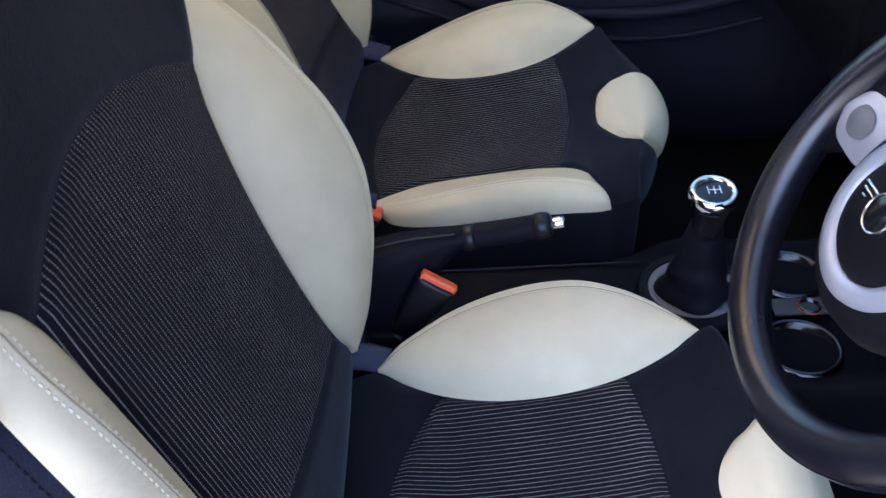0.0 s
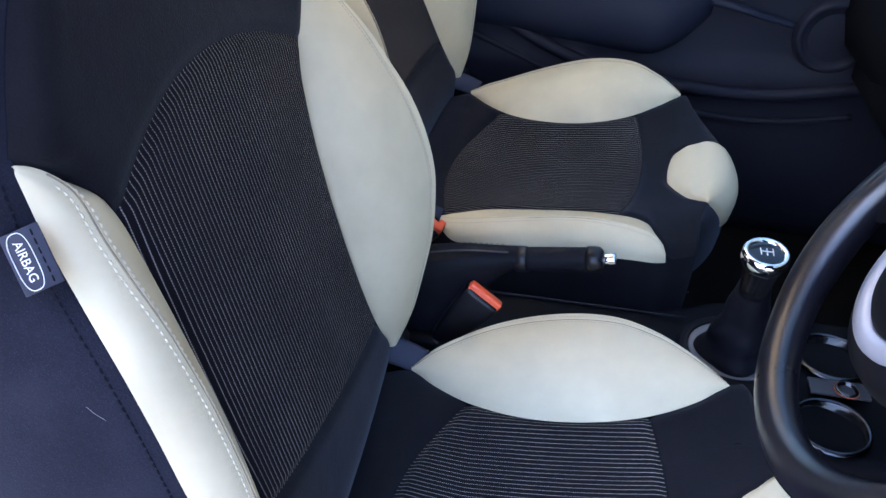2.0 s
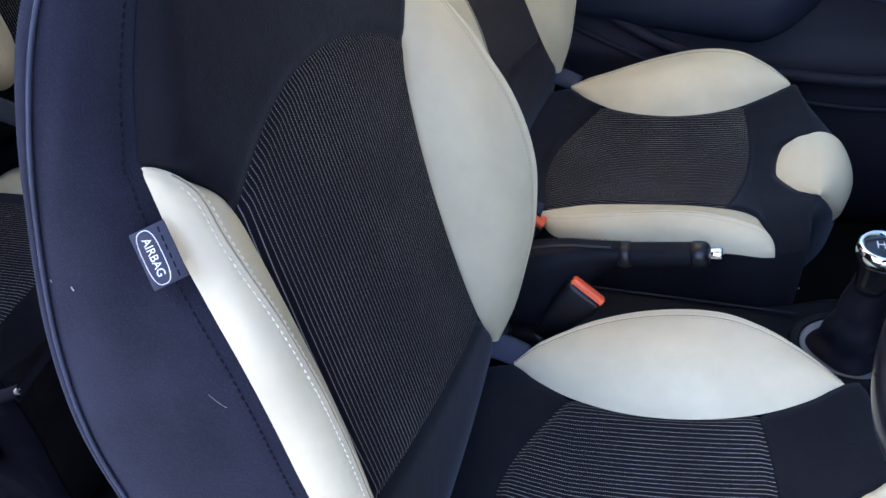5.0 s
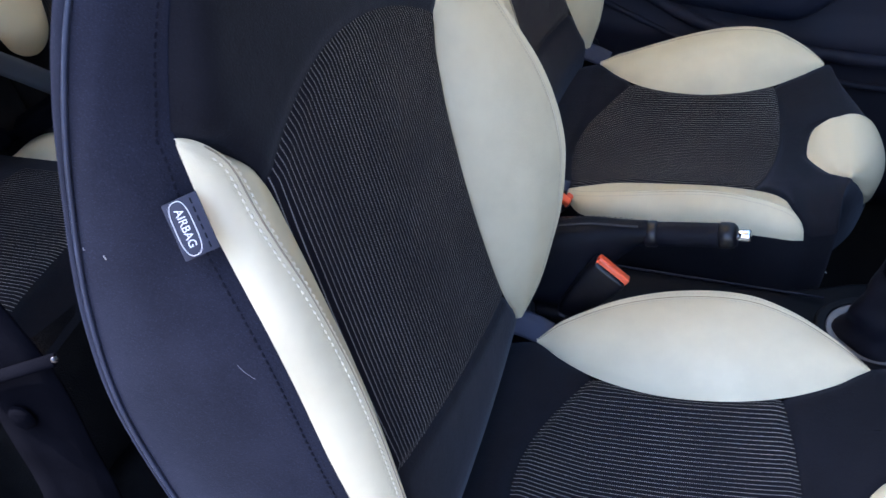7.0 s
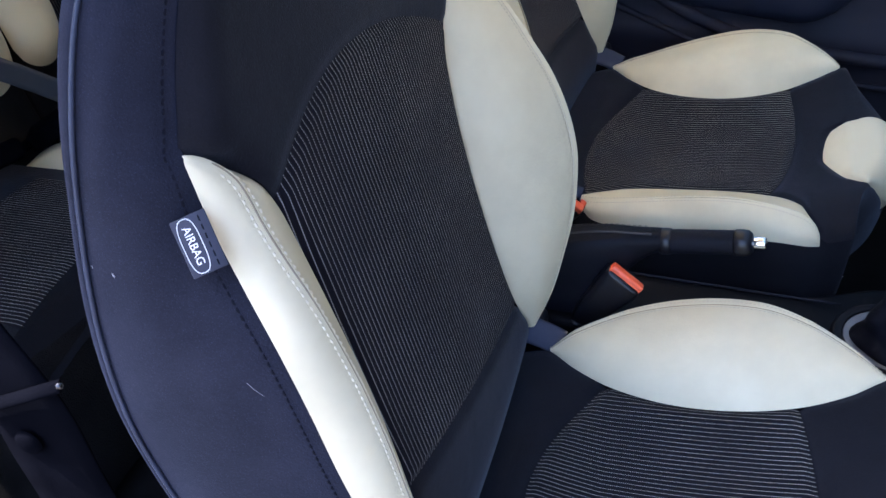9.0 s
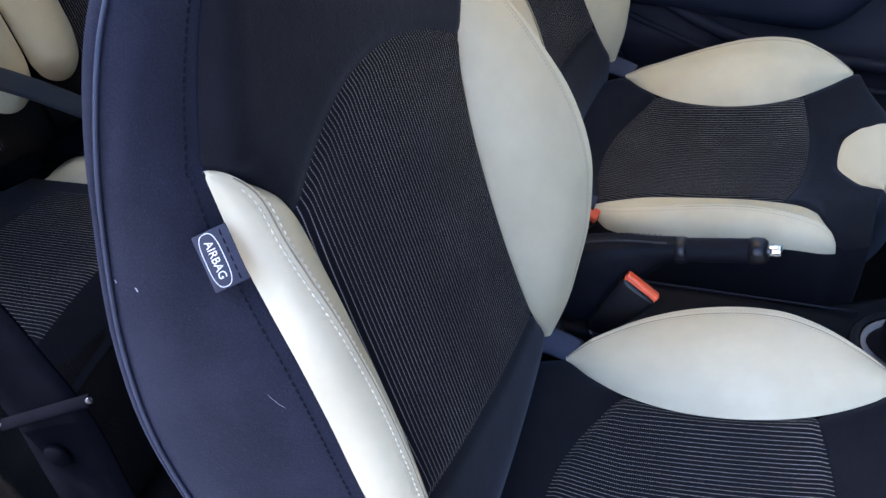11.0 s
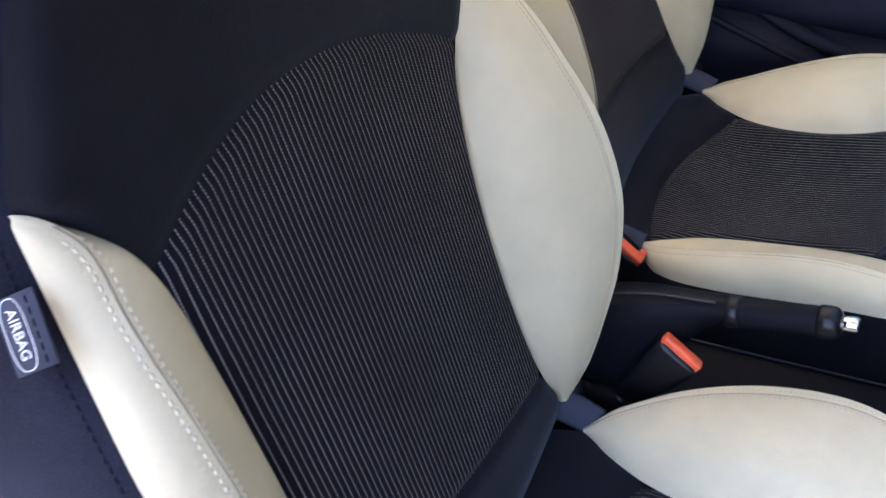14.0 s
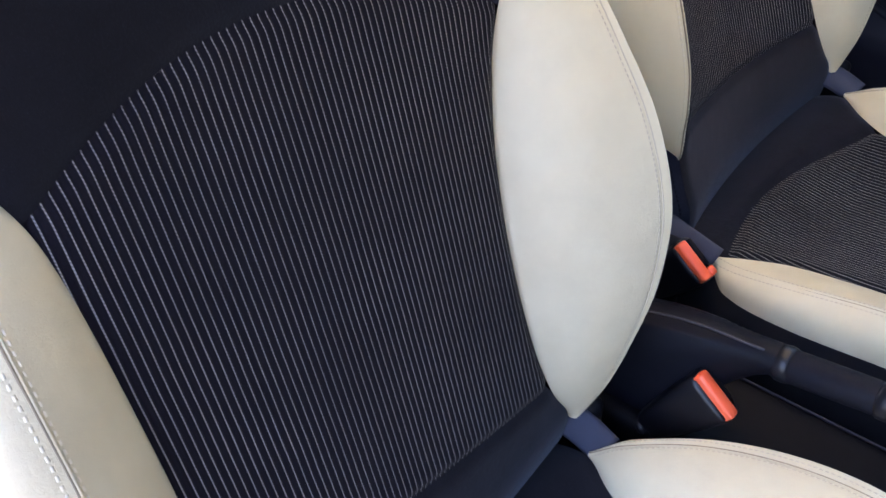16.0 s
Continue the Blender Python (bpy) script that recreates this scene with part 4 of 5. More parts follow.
def dashboard():
    """Dark dashboard across the car, over the footwells."""
    dash = thing("dashboard", "dark moulded dashboard above the footwells", "dashboard")
    prof = [(0.78, 0.60), (0.735, 0.64), (0.72, 0.70), (0.735, 0.78), (0.78, 0.85), (0.84, 0.895), (0.92, 0.915), (1.22, 0.90), (1.22, 0.55), (0.95, 0.55)]
    rows = [[Vector((x + 0.02 * math.cos((y - CY) * 4), y, z)) for x, z in prof] for y in span(-0.36, 1.04, 40)]
    part("fascia", sheet("f", rows, close=True), M_DASH, dash, "dark fascia")
    bm = block((0.14, 0.20, 0.34), 0.03, 4, at=(0.80, CY, 0.56))
    part("centre_stack", bm, M_PLASTIC, dash, "black centre stack")
    part("glovebox_lid", block((0.02, 0.40, 0.16), 0.008, at=(0.735, 0.78, 0.68)), M_DASH, dash)
    return dash


dashboard()


# ---- between the seats ----
M_RINGGREY = surface("ring grey plastic", (0.11, 0.11, 0.12), (0.16, 0.16, 0.17), 0.4, 8.0, 700.0, 0.05, spec=0.4)
M_DULLGREY = surface("dull grey plastic", (0.03, 0.03, 0.034), (0.05, 0.05, 0.056), 0.5, 8.0, 700.0, 0.1, spec=0.3)
M_DARKCHROME = surface("dark chrome", (0.05, 0.05, 0.056), (0.085, 0.085, 0.09), 0.22, 10.0, 400.0, 0.0, metal=1.0, rough_var=0.04)
M_SATIN = surface("satin black plastic", (0.004, 0.004, 0.006), (0.007, 0.007, 0.010), 0.32, 8.0, 300.0, 0.0, spec=0.35, rough_var=0.05)
M_CONSOLE = surface("dull black console plastic", (0.0025, 0.0025, 0.0035), (0.0050, 0.0050, 0.0065), 0.50, 6.0, 900.0, 0.2, 0.0003, spec=0.06)
M_AMBER = surface("dull amber plastic", (0.20, 0.045, 0.018), (0.26, 0.06, 0.024), 0.5, 40.0, 700.0, 0.05, 0.0002)


def console():
    con = thing("centre_console", "black plastic centre console with silver gear surround and cup holders", "console")
    rows = []
    for i in range(60):
        x = -0.30 + 0.98 * i / 59
        k = max(0.0, min(1.0, (x - 0.36) / 0.16))
        k = k * k * (3 - 2 * k)
        yr, yl = 0.250 - 0.085 * k, 0.372 + 0.055 * k
        z = 0.497 - 0.022 * max(0.0, min(1.0, (x - 0.46) / 0.14))
        rows.append([Vector((x, y, zz)) for y, zz in ((yr - 0.01, 0.22), (yr - 0.006, 0.36), (yr - 0.002, z - 0.03), (yr, z - 0.012), (yr + 0.004, z - 0.004), (yr + 0.012, z),
                                                     (yr + 0.022, z - 0.004), ((yr + yl) / 2, z - 0.006), (yl - 0.022, z - 0.004), (yl - 0.012, z), (yl - 0.004, z - 0.004), (yl, z - 0.012),
                                                     (yl + 0.003, z - 0.03), (yl + 0.008, 0.36), (yl + 0.012, 0.22))])
    part("console_body", sheet("c", rows, flip=True), M_CONSOLE, con, "black grained plastic body")
    # Lighter tube draws the highlight along the far top edge.
    part("console_highlight", tube("rg", [(x, 0.361, 0.4985) for x in span(0.05, 0.425, 12)], 0.0015, 8), M_TRIM, con, "thin lighter line drawn as the edge highlight")
    part("console_end", block((0.012, 0.24, 0.24), 0.004, at=(0.684, 0.298, 0.35)), M_PLASTIC, con)
    # gear surround
    g = Matrix.Translation((0.477, 0.303, 0.493))
    sur = part("gear_surround", lathe("gs", [(0.067, -0.004), (0.067, 0.006), (0.064, 0.0105), (0.0615, 0.011), (0.059, 0.0085), (0.0565, 0.0108), (0.0545, 0.0105), (0.0530, 0.007)]), M_PLASTIC, con, "raised black rim", g)
    part("surround_ring", lathe("gr", [(0.0535, 0.004), (0.0535, 0.0085), (0.051, 0.0092), (0.040, 0.006), (0.036, 0.002)]), M_RINGGREY, sur, "grey inner ring")
    rows = []
    top, base = Vector((-0.004, -0.026, 0.128)), Vector((0, 0, 0.0))
    for i in range(26):
        f = i / 25
        c = base.lerp(top, f ** 1.15)
        r = 0.0435 - 0.0265 * f ** 0.85 + 0.0026 * math.sin(f * 19) * (1 - f)
        rows.append([c + Vector((r * (1 + 0.10 * math.cos(4 * a + 1.3 * math.sin(9 * f)) * (1 - f)) * math.cos(a), r * (1 + 0.10 * math.cos(4 * a) * (1 - f)) * math.sin(a), 0)) for a in (2 * math.pi * k / 40 for k in range(40))])
    part("gear_gaiter", sheet("gg", rows, close=True), M_BLACKLEATHER, con, "black leather gaiter", g @ Matrix.Translation((0, 0, 0.004)))
    for c, r in (((0.607, 0.345, 0.478), 0.040), ((0.583, 0.218, 0.478), 0.040)):
        cup = part("cup_holder", lathe("cu", [(0.0, -0.05), (r - 0.008, -0.048), (r - 0.003, -0.03), (r - 0.002, 0.0), (r + 0.002, 0.003)]), M_GLOSS, con, "dark round cup holder", Matrix.Translation(c))
        part("cup_ring", lathe("cr", [(r - 0.001, 0.001), (r + 0.0005, 0.0045), (r + 0.004, 0.005), (r + 0.006, 0.001)]), M_DARKCHROME, cup, "dark chrome ring")
    part("console_plate", block((0.07, 0.028, 0.004), 0.0015, at=(0.605, 0.286, 0.479)), M_DULLGREY, con, "silver strip between the cup holders")
    sock = part("power_socket", lathe("so", [(0.0, -0.01), (0.010, -0.01), (0.011, 0.003), (0.012, 0.004), (0.0135, 0.001)]), M_DARKCHROME, con, "small round dark-edged socket", Matrix.Translation((0.612, 0.281, 0.483)))
    part("socket_ring", lathe("sr", [(0.0135, 0.0), (0.0141, 0.0015), (0.0147, 0.0)]), M_AMBER, sock, "thin amber ring")
    return con


console()


def gear_knob():
    knob = thing("gear_knob", "chrome-ringed black gear knob above a leather gaiter", "gear knob", at=Matrix.Translation((0.472, 0.274, 0.622)) @ Matrix.Rotation(radians(7), 4, "X"))
    part("knob_stem", lathe("ks", [(0.0, -0.012), (0.016, -0.012), (0.0165, 0.0), (0.018, 0.012), (0.0205, 0.026), (0.0215, 0.030)]), M_GLOSS, knob, "gloss black neck")
    part("knob_collar", lathe("kc", [(0.0215, 0.029), (0.0245, 0.033), (0.0262, 0.040), (0.0258, 0.046), (0.0232, 0.0505), (0.0205, 0.0505), (0.0185, 0.0475)]), M_CHROME, knob, "chrome ring")
    cap = part("knob_cap", lathe("kp", [(0.0186, 0.0476), (0.014, 0.0486), (0.007, 0.0492), (0.0, 0.0494)]), M_GLOSS, knob, "gloss black cap with white shift marks")
    for x in (-0.0065, 0.0, 0.0065):
        part("shift_mark", block((0.0011, 0.011, 0.0006), 0.0, at=(x, 0, 0.0496)), M_WHITE, cap, "white line")
    part("shift_mark", block((0.0141, 0.0011, 0.0006), 0.0, at=(0, 0, 0.0500)), M_WHITE, cap, "white line")
    return knob


gear_knob()


M_BOOT = leather("worn black boot leather", (0.003, 0.0033, 0.006), (0.0062, 0.0066, 0.011), 0.42, 0.13)


def handbrake():
    hb = thing("handbrake", "black handbrake lever with chrome button and leather boot", "handbrake")
    a, b = Vector((0.214, 0.303, 0.597)), Vector((0.304, 0.294, 0.617))
    d = b - a
    part("grip", tube("g", [a + d * f for f in (0, 0.04, 0.10, 0.5, 0.78, 0.80)], [0.0136, 0.0142, 0.0145, 0.0143, 0.0141, 0.0136], 20), M_BLACKLEATHER, hb, "black leather grip")
    part("grip_collar", tube("gc", [a - d * f for f in (-0.05, -0.02, 0.03, 0.08, 0.11)], [0.0142, 0.0156, 0.0160, 0.0156, 0.0142], 20), M_SATIN, hb, "gloss black collar")
    part("grip_end", tube("ge", [a + d * f for f in (0.79, 0.81, 0.90, 0.96, 1.0, 1.01)], [0.0138, 0.0154, 0.0154, 0.0144, 0.0110, 0.0083], 20), M_SATIN, hb, "gloss black end cap")
    part("release_button", tube("rb", [a + d * f for f in (1.0, 1.01, 1.14, 1.16)], [0.0066, 0.0072, 0.0072, 0.0062], 16), M_CHROME, hb, "chrome push button")
    rows = []
    for i in range(40):
        f = i / 39
        x = -0.12 + 0.318 * f
        zt = 0.500 + 0.106 * math.sin(min(1.0, f * 1.12) * math.pi / 2) ** 1.6 - 0.004 * max(0.0, f - 0.85)
        w = 0.036 - 0.016 * f
        zb = 0.46 + (zt - 0.034 - 0.46) * max(0.0, (f - 0.55) / 0.45) ** 1.5
        row = []
        for q in span(-1, 1, 25):
            k = abs(q)
            y = 0.298 + math.copysign(min(1.0, k * 1.9) ** 0.8, q) * (w + 0.012 * max(0.0, k - 0.5))
            z = zt - (zt - zb) * max(0.0, (k - 0.42) / 0.58) ** 0.85 - 0.006 * min(1.0, k / 0.45) ** 2
            g = max(0.0, (f - 0.72) / 0.28) ** 2
            a0 = math.pi / 2 - q * math.pi * 0.96
            row.append(Vector((x, y, z)).lerp(Vector((x + 0.006 * g, 0.3035 + 0.0145 * math.cos(a0), 0.597 + 0.0145 * math.sin(a0))), g))
        rows.append(row)
    boot = part("boot", sheet("bt", rows), M_BOOT, hb, "black leather boot")
    # Grey tube paints the highlight on the boot's top seam.
    part("boot_highlight", tube("br", [Vector((r[12].x, 0.292, r[12].z + 0.0004)) for r in rows[4:-1]], 0.0012, 6), M_DULLGREY, boot, "grey seam line along the top, drawn as its highlight")
    for sd in (-1, 1):
        part("boot_stitching", stitches("bs", [Vector((r[12].x, 0.298 + sd * 0.010, r[12].z + 0.0006)) for r in rows[8:-1]], Vector((0, 0, 1)), 0.004, 0.0065, 0.0004), M_DARKTHREAD, boot)
    return hb


handbrake()


def buckle(label, top, wide, axis, reach, notch):
    """Seat belt buckle: ribbed stalk, flat housing and red button; top is the middle of its end face."""
    axis = Vector(axis).normalized()
    wide = (Vector(wide) - axis * Vector(wide).dot(axis)).normalized()
    thick = axis.cross(wide)
    m = Matrix((wide, thick, axis)).transposed().to_4x4()
    m.translation = Vector(top)
    b = thing("seat_belt_buckle", label, "seat belt buckle", "front belt buckles", at=m)
    rows = []
    for z, w, t in ((-0.088, 0.011, 0.008), (-0.082, 0.0145, 0.0105), (-0.06, 0.0185, 0.0125), (-0.03, 0.0232, 0.0135), (-0.006, 0.0252, 0.0138), (0.0, 0.0248, 0.0130)):
        rows.append([Vector((w * math.copysign(abs(math.cos(a)) ** 0.45, math.cos(a)), t * math.copysign(abs(math.sin(a)) ** 0.5, math.sin(a)), z)) for a in (2 * math.pi * k / 32 for k in range(32))])
    rows.append([p.copy() * 0.9 for p in rows[-1]])
    shell = part("housing", sheet("h", rows, close=True), M_SATIN, b, "black plastic housing")
    but = part("release_button", block((0.046, 0.0130, 0.012), 0.003, 3, at=(0, -0.0050, 0.001)), M_RED, b, "bright red release button")
    if notch:
        part("button_lug", block((0.010, 0.010, 0.011), 0.003, 3, at=(0.018, 0.0060, 0.001)), M_RED, but)
    part("tongue_slot", block((0.032, 0.0065, 0.004), 0.001, 1, at=(-0.005, 0.0078, 0.0012)), M_PLASTIC, b, "dark slot")
    n = 7
    for i in range(n):
        z = -0.09 - 0.009 * i
        part("stalk_rib", lathe("r", [(0.0095, -0.0042), (0.0122, -0.002), (0.0122, 0.002), (0.0095, 0.0042)], 20), M_SATIN, b, "", Matrix.Translation((0, 0, z)))
    part("stalk", tube("s", [(0, 0, -0.085), (0, 0, -0.12), (0, 0, -reach)], 0.0085, 12), M_PLASTIC, b, "black stalk")
    return b


buckle("black driver belt buckle with bright red button", (0.172, 0.272, 0.560), (0.80, -0.08, -0.62), (0.56, 0.10, 0.80), 0.30, False)
buckle("black passenger belt buckle with bright red button", (0.078, 0.418, 0.562), (0.80, -0.10, -0.58), (0.52, -0.14, 0.80), 0.30, True)


# ---- steering wheel ----
M_RIM = surface("polished black rim leather", (0.0035, 0.0035, 0.007), (0.0075, 0.0075, 0.013), 0.30, 14.0, 850.0, 0.30, 0.0003, spec=0.85, rough_var=0.08)

def steering_wheel():
    """Built flat in its own x-y plane (y towards its top), then tilted towards the driver."""
    til = radians(30)
    z = Vector((-math.cos(til), 0, math.sin(til)))
    y = Vector((math.sin(til), 0, math.cos(til)))
    x = y.cross(z)
    m = Matrix((x, y, z)).transposed().to_4x4()
    m.translation = (0.528, 0.0, 0.82)
    w = thing("steering_wheel", "black leather steering wheel with silver spoke inserts", "steering wheel", at=m)
    ring = [Vector((0.1670 * math.cos(a), 0.1670 * math.sin(a), 0)) for a in (2 * math.pi * k / 96 for k in range(96))]
    rr = [0.0180 + 0.0016 * max(0.0, math.cos(2 * (2 * math.pi * k / 96) - 0.9)) ** 4 for k in range(96)]
    rim = part("rim", tube("r", ring, rr, 20, closed=True, flat=1.12), M_RIM, w, "black stitched leather rim")
    part("rim_seam", tube("rs", [Vector((0.1495 * math.cos(a), 0.1495 * math.sin(a), 0.004)) for a in (2 * math.pi * k / 96 for k in range(96))], 0.0012, 6, closed=True), M_DARKTHREAD, rim)
    inner = [Vector((0.1505 * math.cos(a), 0.1505 * math.sin(a), 0.0085)) for a in (2 * math.pi * k / 120 for k in range(121))]
    part("rim_stitching", stitches("st", inner, Vector((0, 0, 1)), 0.0034, 0.0056, 0.0009), M_DARKTHREAD, rim)
    outer_edge = [Vector((0.1842 * math.cos(a), 0.1842 * math.sin(a), 0.006)) for a in (2 * math.pi * k / 120 for k in range(121))]
    part("rim_edge_seam", tube("re", outer_edge[:-1], 0.0011, 6, closed=True), M_PLASTIC, rim)
    HUB = Matrix.Translation((0, 0, 0.004))
    part("hub", lathe("h", [(0.078, -0.060), (0.090, -0.034), (0.091, -0.014), (0.084, 0.004), (0.075, 0.011), (0.064, 0.014)]), M_PLASTIC, w, "black hub", HUB)
    part("hub_ring", lathe("hr", [(0.0678, 0.011), (0.0672, 0.0170), (0.060, 0.0190), (0.0512, 0.0180), (0.0502, 0.014)]), M_SILVER, w, "silver ring round the horn pad", HUB)
    pad = part("horn_pad", lathe("hp", [(0.0508, 0.012), (0.0498, 0.017), (0.045, 0.022), (0.034, 0.0255), (0.018, 0.0268), (0.0, 0.027)]), M_PLASTIC, w, "black domed horn pad", HUB)
    emb = part("emblem", lathe("em", [(0.0150, 0.0255), (0.0150, 0.0285), (0.0140, 0.0290), (0.0, 0.0293)]), M_GLOSS, pad, "round gloss black emblem")
    part("emblem_rim", lathe("er", [(0.0150, 0.0255), (0.0158, 0.0292), (0.0150, 0.0300), (0.0140, 0.0290)]), M_CHROME, emb, "chrome rim")
    for sd in (-1, 1):
        for i, ln in enumerate((0.030, 0.027, 0.023, 0.018)):
            part("emblem_bar", block((ln * 0.72, 0.0026, 0.0022), 0.0008, 1, at=(sd * (0.0155 + ln * 0.36), 0.006 - 0.0045 * i, 0.0262 - 0.0006 * i)), M_CHROME, pad)
    for sd in (-1, 1):
        rows = []
        for f in span(0, 1, 14):
            r = 0.068 + 0.092 * f
            wd = 0.038 - 0.020 * math.sin(math.pi * min(1.0, f * 1.1)) + 0.012 * f
            rows.append([Vector((sd * r, 0.016 + wd * math.copysign(abs(math.cos(a)) ** 0.6, math.cos(a)), -0.006 + 0.010 * math.sin(a) - 0.006 * (1 - f))) for a in (2 * math.pi * k / 20 for k in range(20))])
        sp = part("spoke", sheet("sp", rows, close=True), M_PLASTIC, w, "black side spoke")
        rows = []
        for f in [0.5 - 0.5 * math.cos(math.pi * k / 23) for k in range(24)]:
            r = 0.081 + 0.068 * f
            wd = (0.027 - 0.004 * f) * math.sqrt(max(0.0, 1 - (2 * f - 1) ** 4)) + 0.0005
            rows.append([Vector((sd * r, 0.016 + wd * v, 0.0015 + 0.006 * f - 0.003 * v * v)) for v in span(-1, 1, 13)])
        ins = part("spoke_insert", sheet("si", rows, flip=sd < 0), M_SILVER, sp, "silver spoke insert")
        part("insert_pad", lathe("ip", [(0.0, 0.003), (0.010, 0.0022), (0.0145, 0.0)], 32), M_RINGGREY, ins, "oval grey pad", Matrix.Translation((sd * 0.122, 0.016, 0.0052)) @ Matrix.Diagonal((1.25, 0.95, 1, 1)))
    return w


steering_wheel()


def column():
    c = thing("steering_column", "black plastic steering column shroud", "steering column")
    a, b = Vector((0.585, 0.0, 0.782)), Vector((0.82, 0.0, 0.645))
    part("shroud", tube("sh", [a.lerp(b, f) for f in (0, 0.1, 0.5, 1)], [0.050, 0.062, 0.070, 0.075], 24), M_PLASTIC, c)
    for sd in (-1, 1):
        part("stalk", tube("st", smooth_path([(0.565, sd * 0.05, 0.80), (0.565, sd * 0.11, 0.812), (0.56, sd * 0.165, 0.822)], 12), [0.006 + 0.0003 * i for i in range(12)], 10), M_PLASTIC, c, "black control stalk")
    return c


column()


# ---- the front seats ----
front_seat("black cloth and cream leather driver seat", -1, Matrix.Identity(4), LEAN, (0.085, -0.19), 0.0)
PIV = Vector((0.1, 0, 0.5))
DRIVER_SHAPE = (R_SEAM, R_CREST, R_RISE, R_OUT, R_OUTH, R_BACK, R_BACKH, R_TIP, R_FOOT, C_SEAM, C_CREST, C_RISE)
# the passenger's bolster beside the console stops short of the fold; the one by the door rises towards the front
R_SEAM = [(-0.05, 0.200), (0.0, 0.200), (0.075, 0.200), (0.10, 0.180), (0.13, 0.167), (0.16, 0.159)] + [q for q in R_SEAM if 0.2 < q[0] < 0.41] + [(0.42, 0.170), (0.435, 0.182), (0.445, 0.190), (0.45, 0.193)] + [q for q in R_SEAM if q[0] > 0.46]
R_CREST = [(0.075, 0.200), (0.09, 0.205), (0.12, 0.209), (0.20, 0.210), (0.28, 0.208), (0.33, 0.205), (0.376, 0.200), (0.414, 0.196), (0.44, 0.195), (0.45, 0.193)]
R_RISE = [(0.075, -0.005), (0.085, 0.002), (0.119, 0.017), (0.134, 0.023), (0.17, 0.033), (0.215, 0.038), (0.25, 0.039), (0.28, 0.036), (0.329, 0.028), (0.376, 0.018), (0.414, 0.009), (0.435, -0.004), (0.445, -0.014), (0.45, -0.021)]
R_OUT = [(-0.05, 0.200), (0.0, 0.200), (0.075, 0.200), (0.12, 0.228), (0.20, 0.240), (0.26, 0.240), (0.32, 0.236), (0.36, 0.228), (0.40, 0.216), (0.44, 0.200), (0.45, 0.193)]
R_OUTH = [(-0.05, 0.0), (0.075, -0.006), (0.12, -0.020), (0.20, -0.035), (0.36, -0.035), (0.40, -0.034), (0.44, -0.026), (0.45, -0.022)]
R_FOOT = 0.075
C_SEAM = [(-0.09, 0.200), (0.0, 0.193), (0.03, 0.168), (0.073, 0.140), (0.135, 0.124), (0.204, 0.122), (0.27, 0.137), (0.32, 0.166), (0.356, 0.189), (0.40, 0.196), (0.47, 0.190), (0.60, 0.180)]
C_CREST = [(0.0, 0.193), (0.03, 0.207), (0.09, 0.236), (0.16, 0.252), (0.23, 0.253), (0.28, 0.241), (0.32, 0.216), (0.356, 0.189)]
C_RISE = [(0.0, 0.001), (0.03, 0.007), (0.06, 0.010), (0.09, 0.014), (0.12, 0.019), (0.16, 0.026), (0.20, 0.032), (0.24, 0.034), (0.28, 0.031), (0.307, 0.023), (0.33, 0.013), (0.356, -0.002)]
REAR_ARC, FRONT_ARC, FRONT_BOW, HOLLOW = (0.006, 0.17, 1.25), (0.290, 0.04, 0.95), (0.0027, 0.0426, 2.59), 0.030
NOSE = (0.3733, 0.0547, 1.811, 0.3443)
passenger = front_seat("black cloth and cream leather passenger seat", 1, Matrix.Translation(PIV + Vector((-0.025, 0.654, 0.052))) @ pose(0, 0, 0, 1.9, 1.8, 0.2) @ Matrix.Translation(-PIV), LEAN + radians(8.5), (0.088, -0.06), -0.045)
R_SEAM, R_CREST, R_RISE, R_OUT, R_OUTH, R_BACK, R_BACKH, R_TIP, R_FOOT, C_SEAM, C_CREST, C_RISE = DRIVER_SHAPE
to_seat = passenger.matrix_basis.inverted()
bar = smooth_path([(0.385, 0.653, 0.290), (0.420, 0.653, 0.294), (0.446, 0.653, 0.302), (0.466, 0.653, 0.312), (0.480, 0.653, 0.331)], 16)
part("slide_bar", tube("sb", [to_seat @ Vector(q) for q in bar], [0.0006 + 0.0009 * k / 15 for k in range(16)], 8), M_CHROME, passenger, "thin metal slide bar under the front edge")


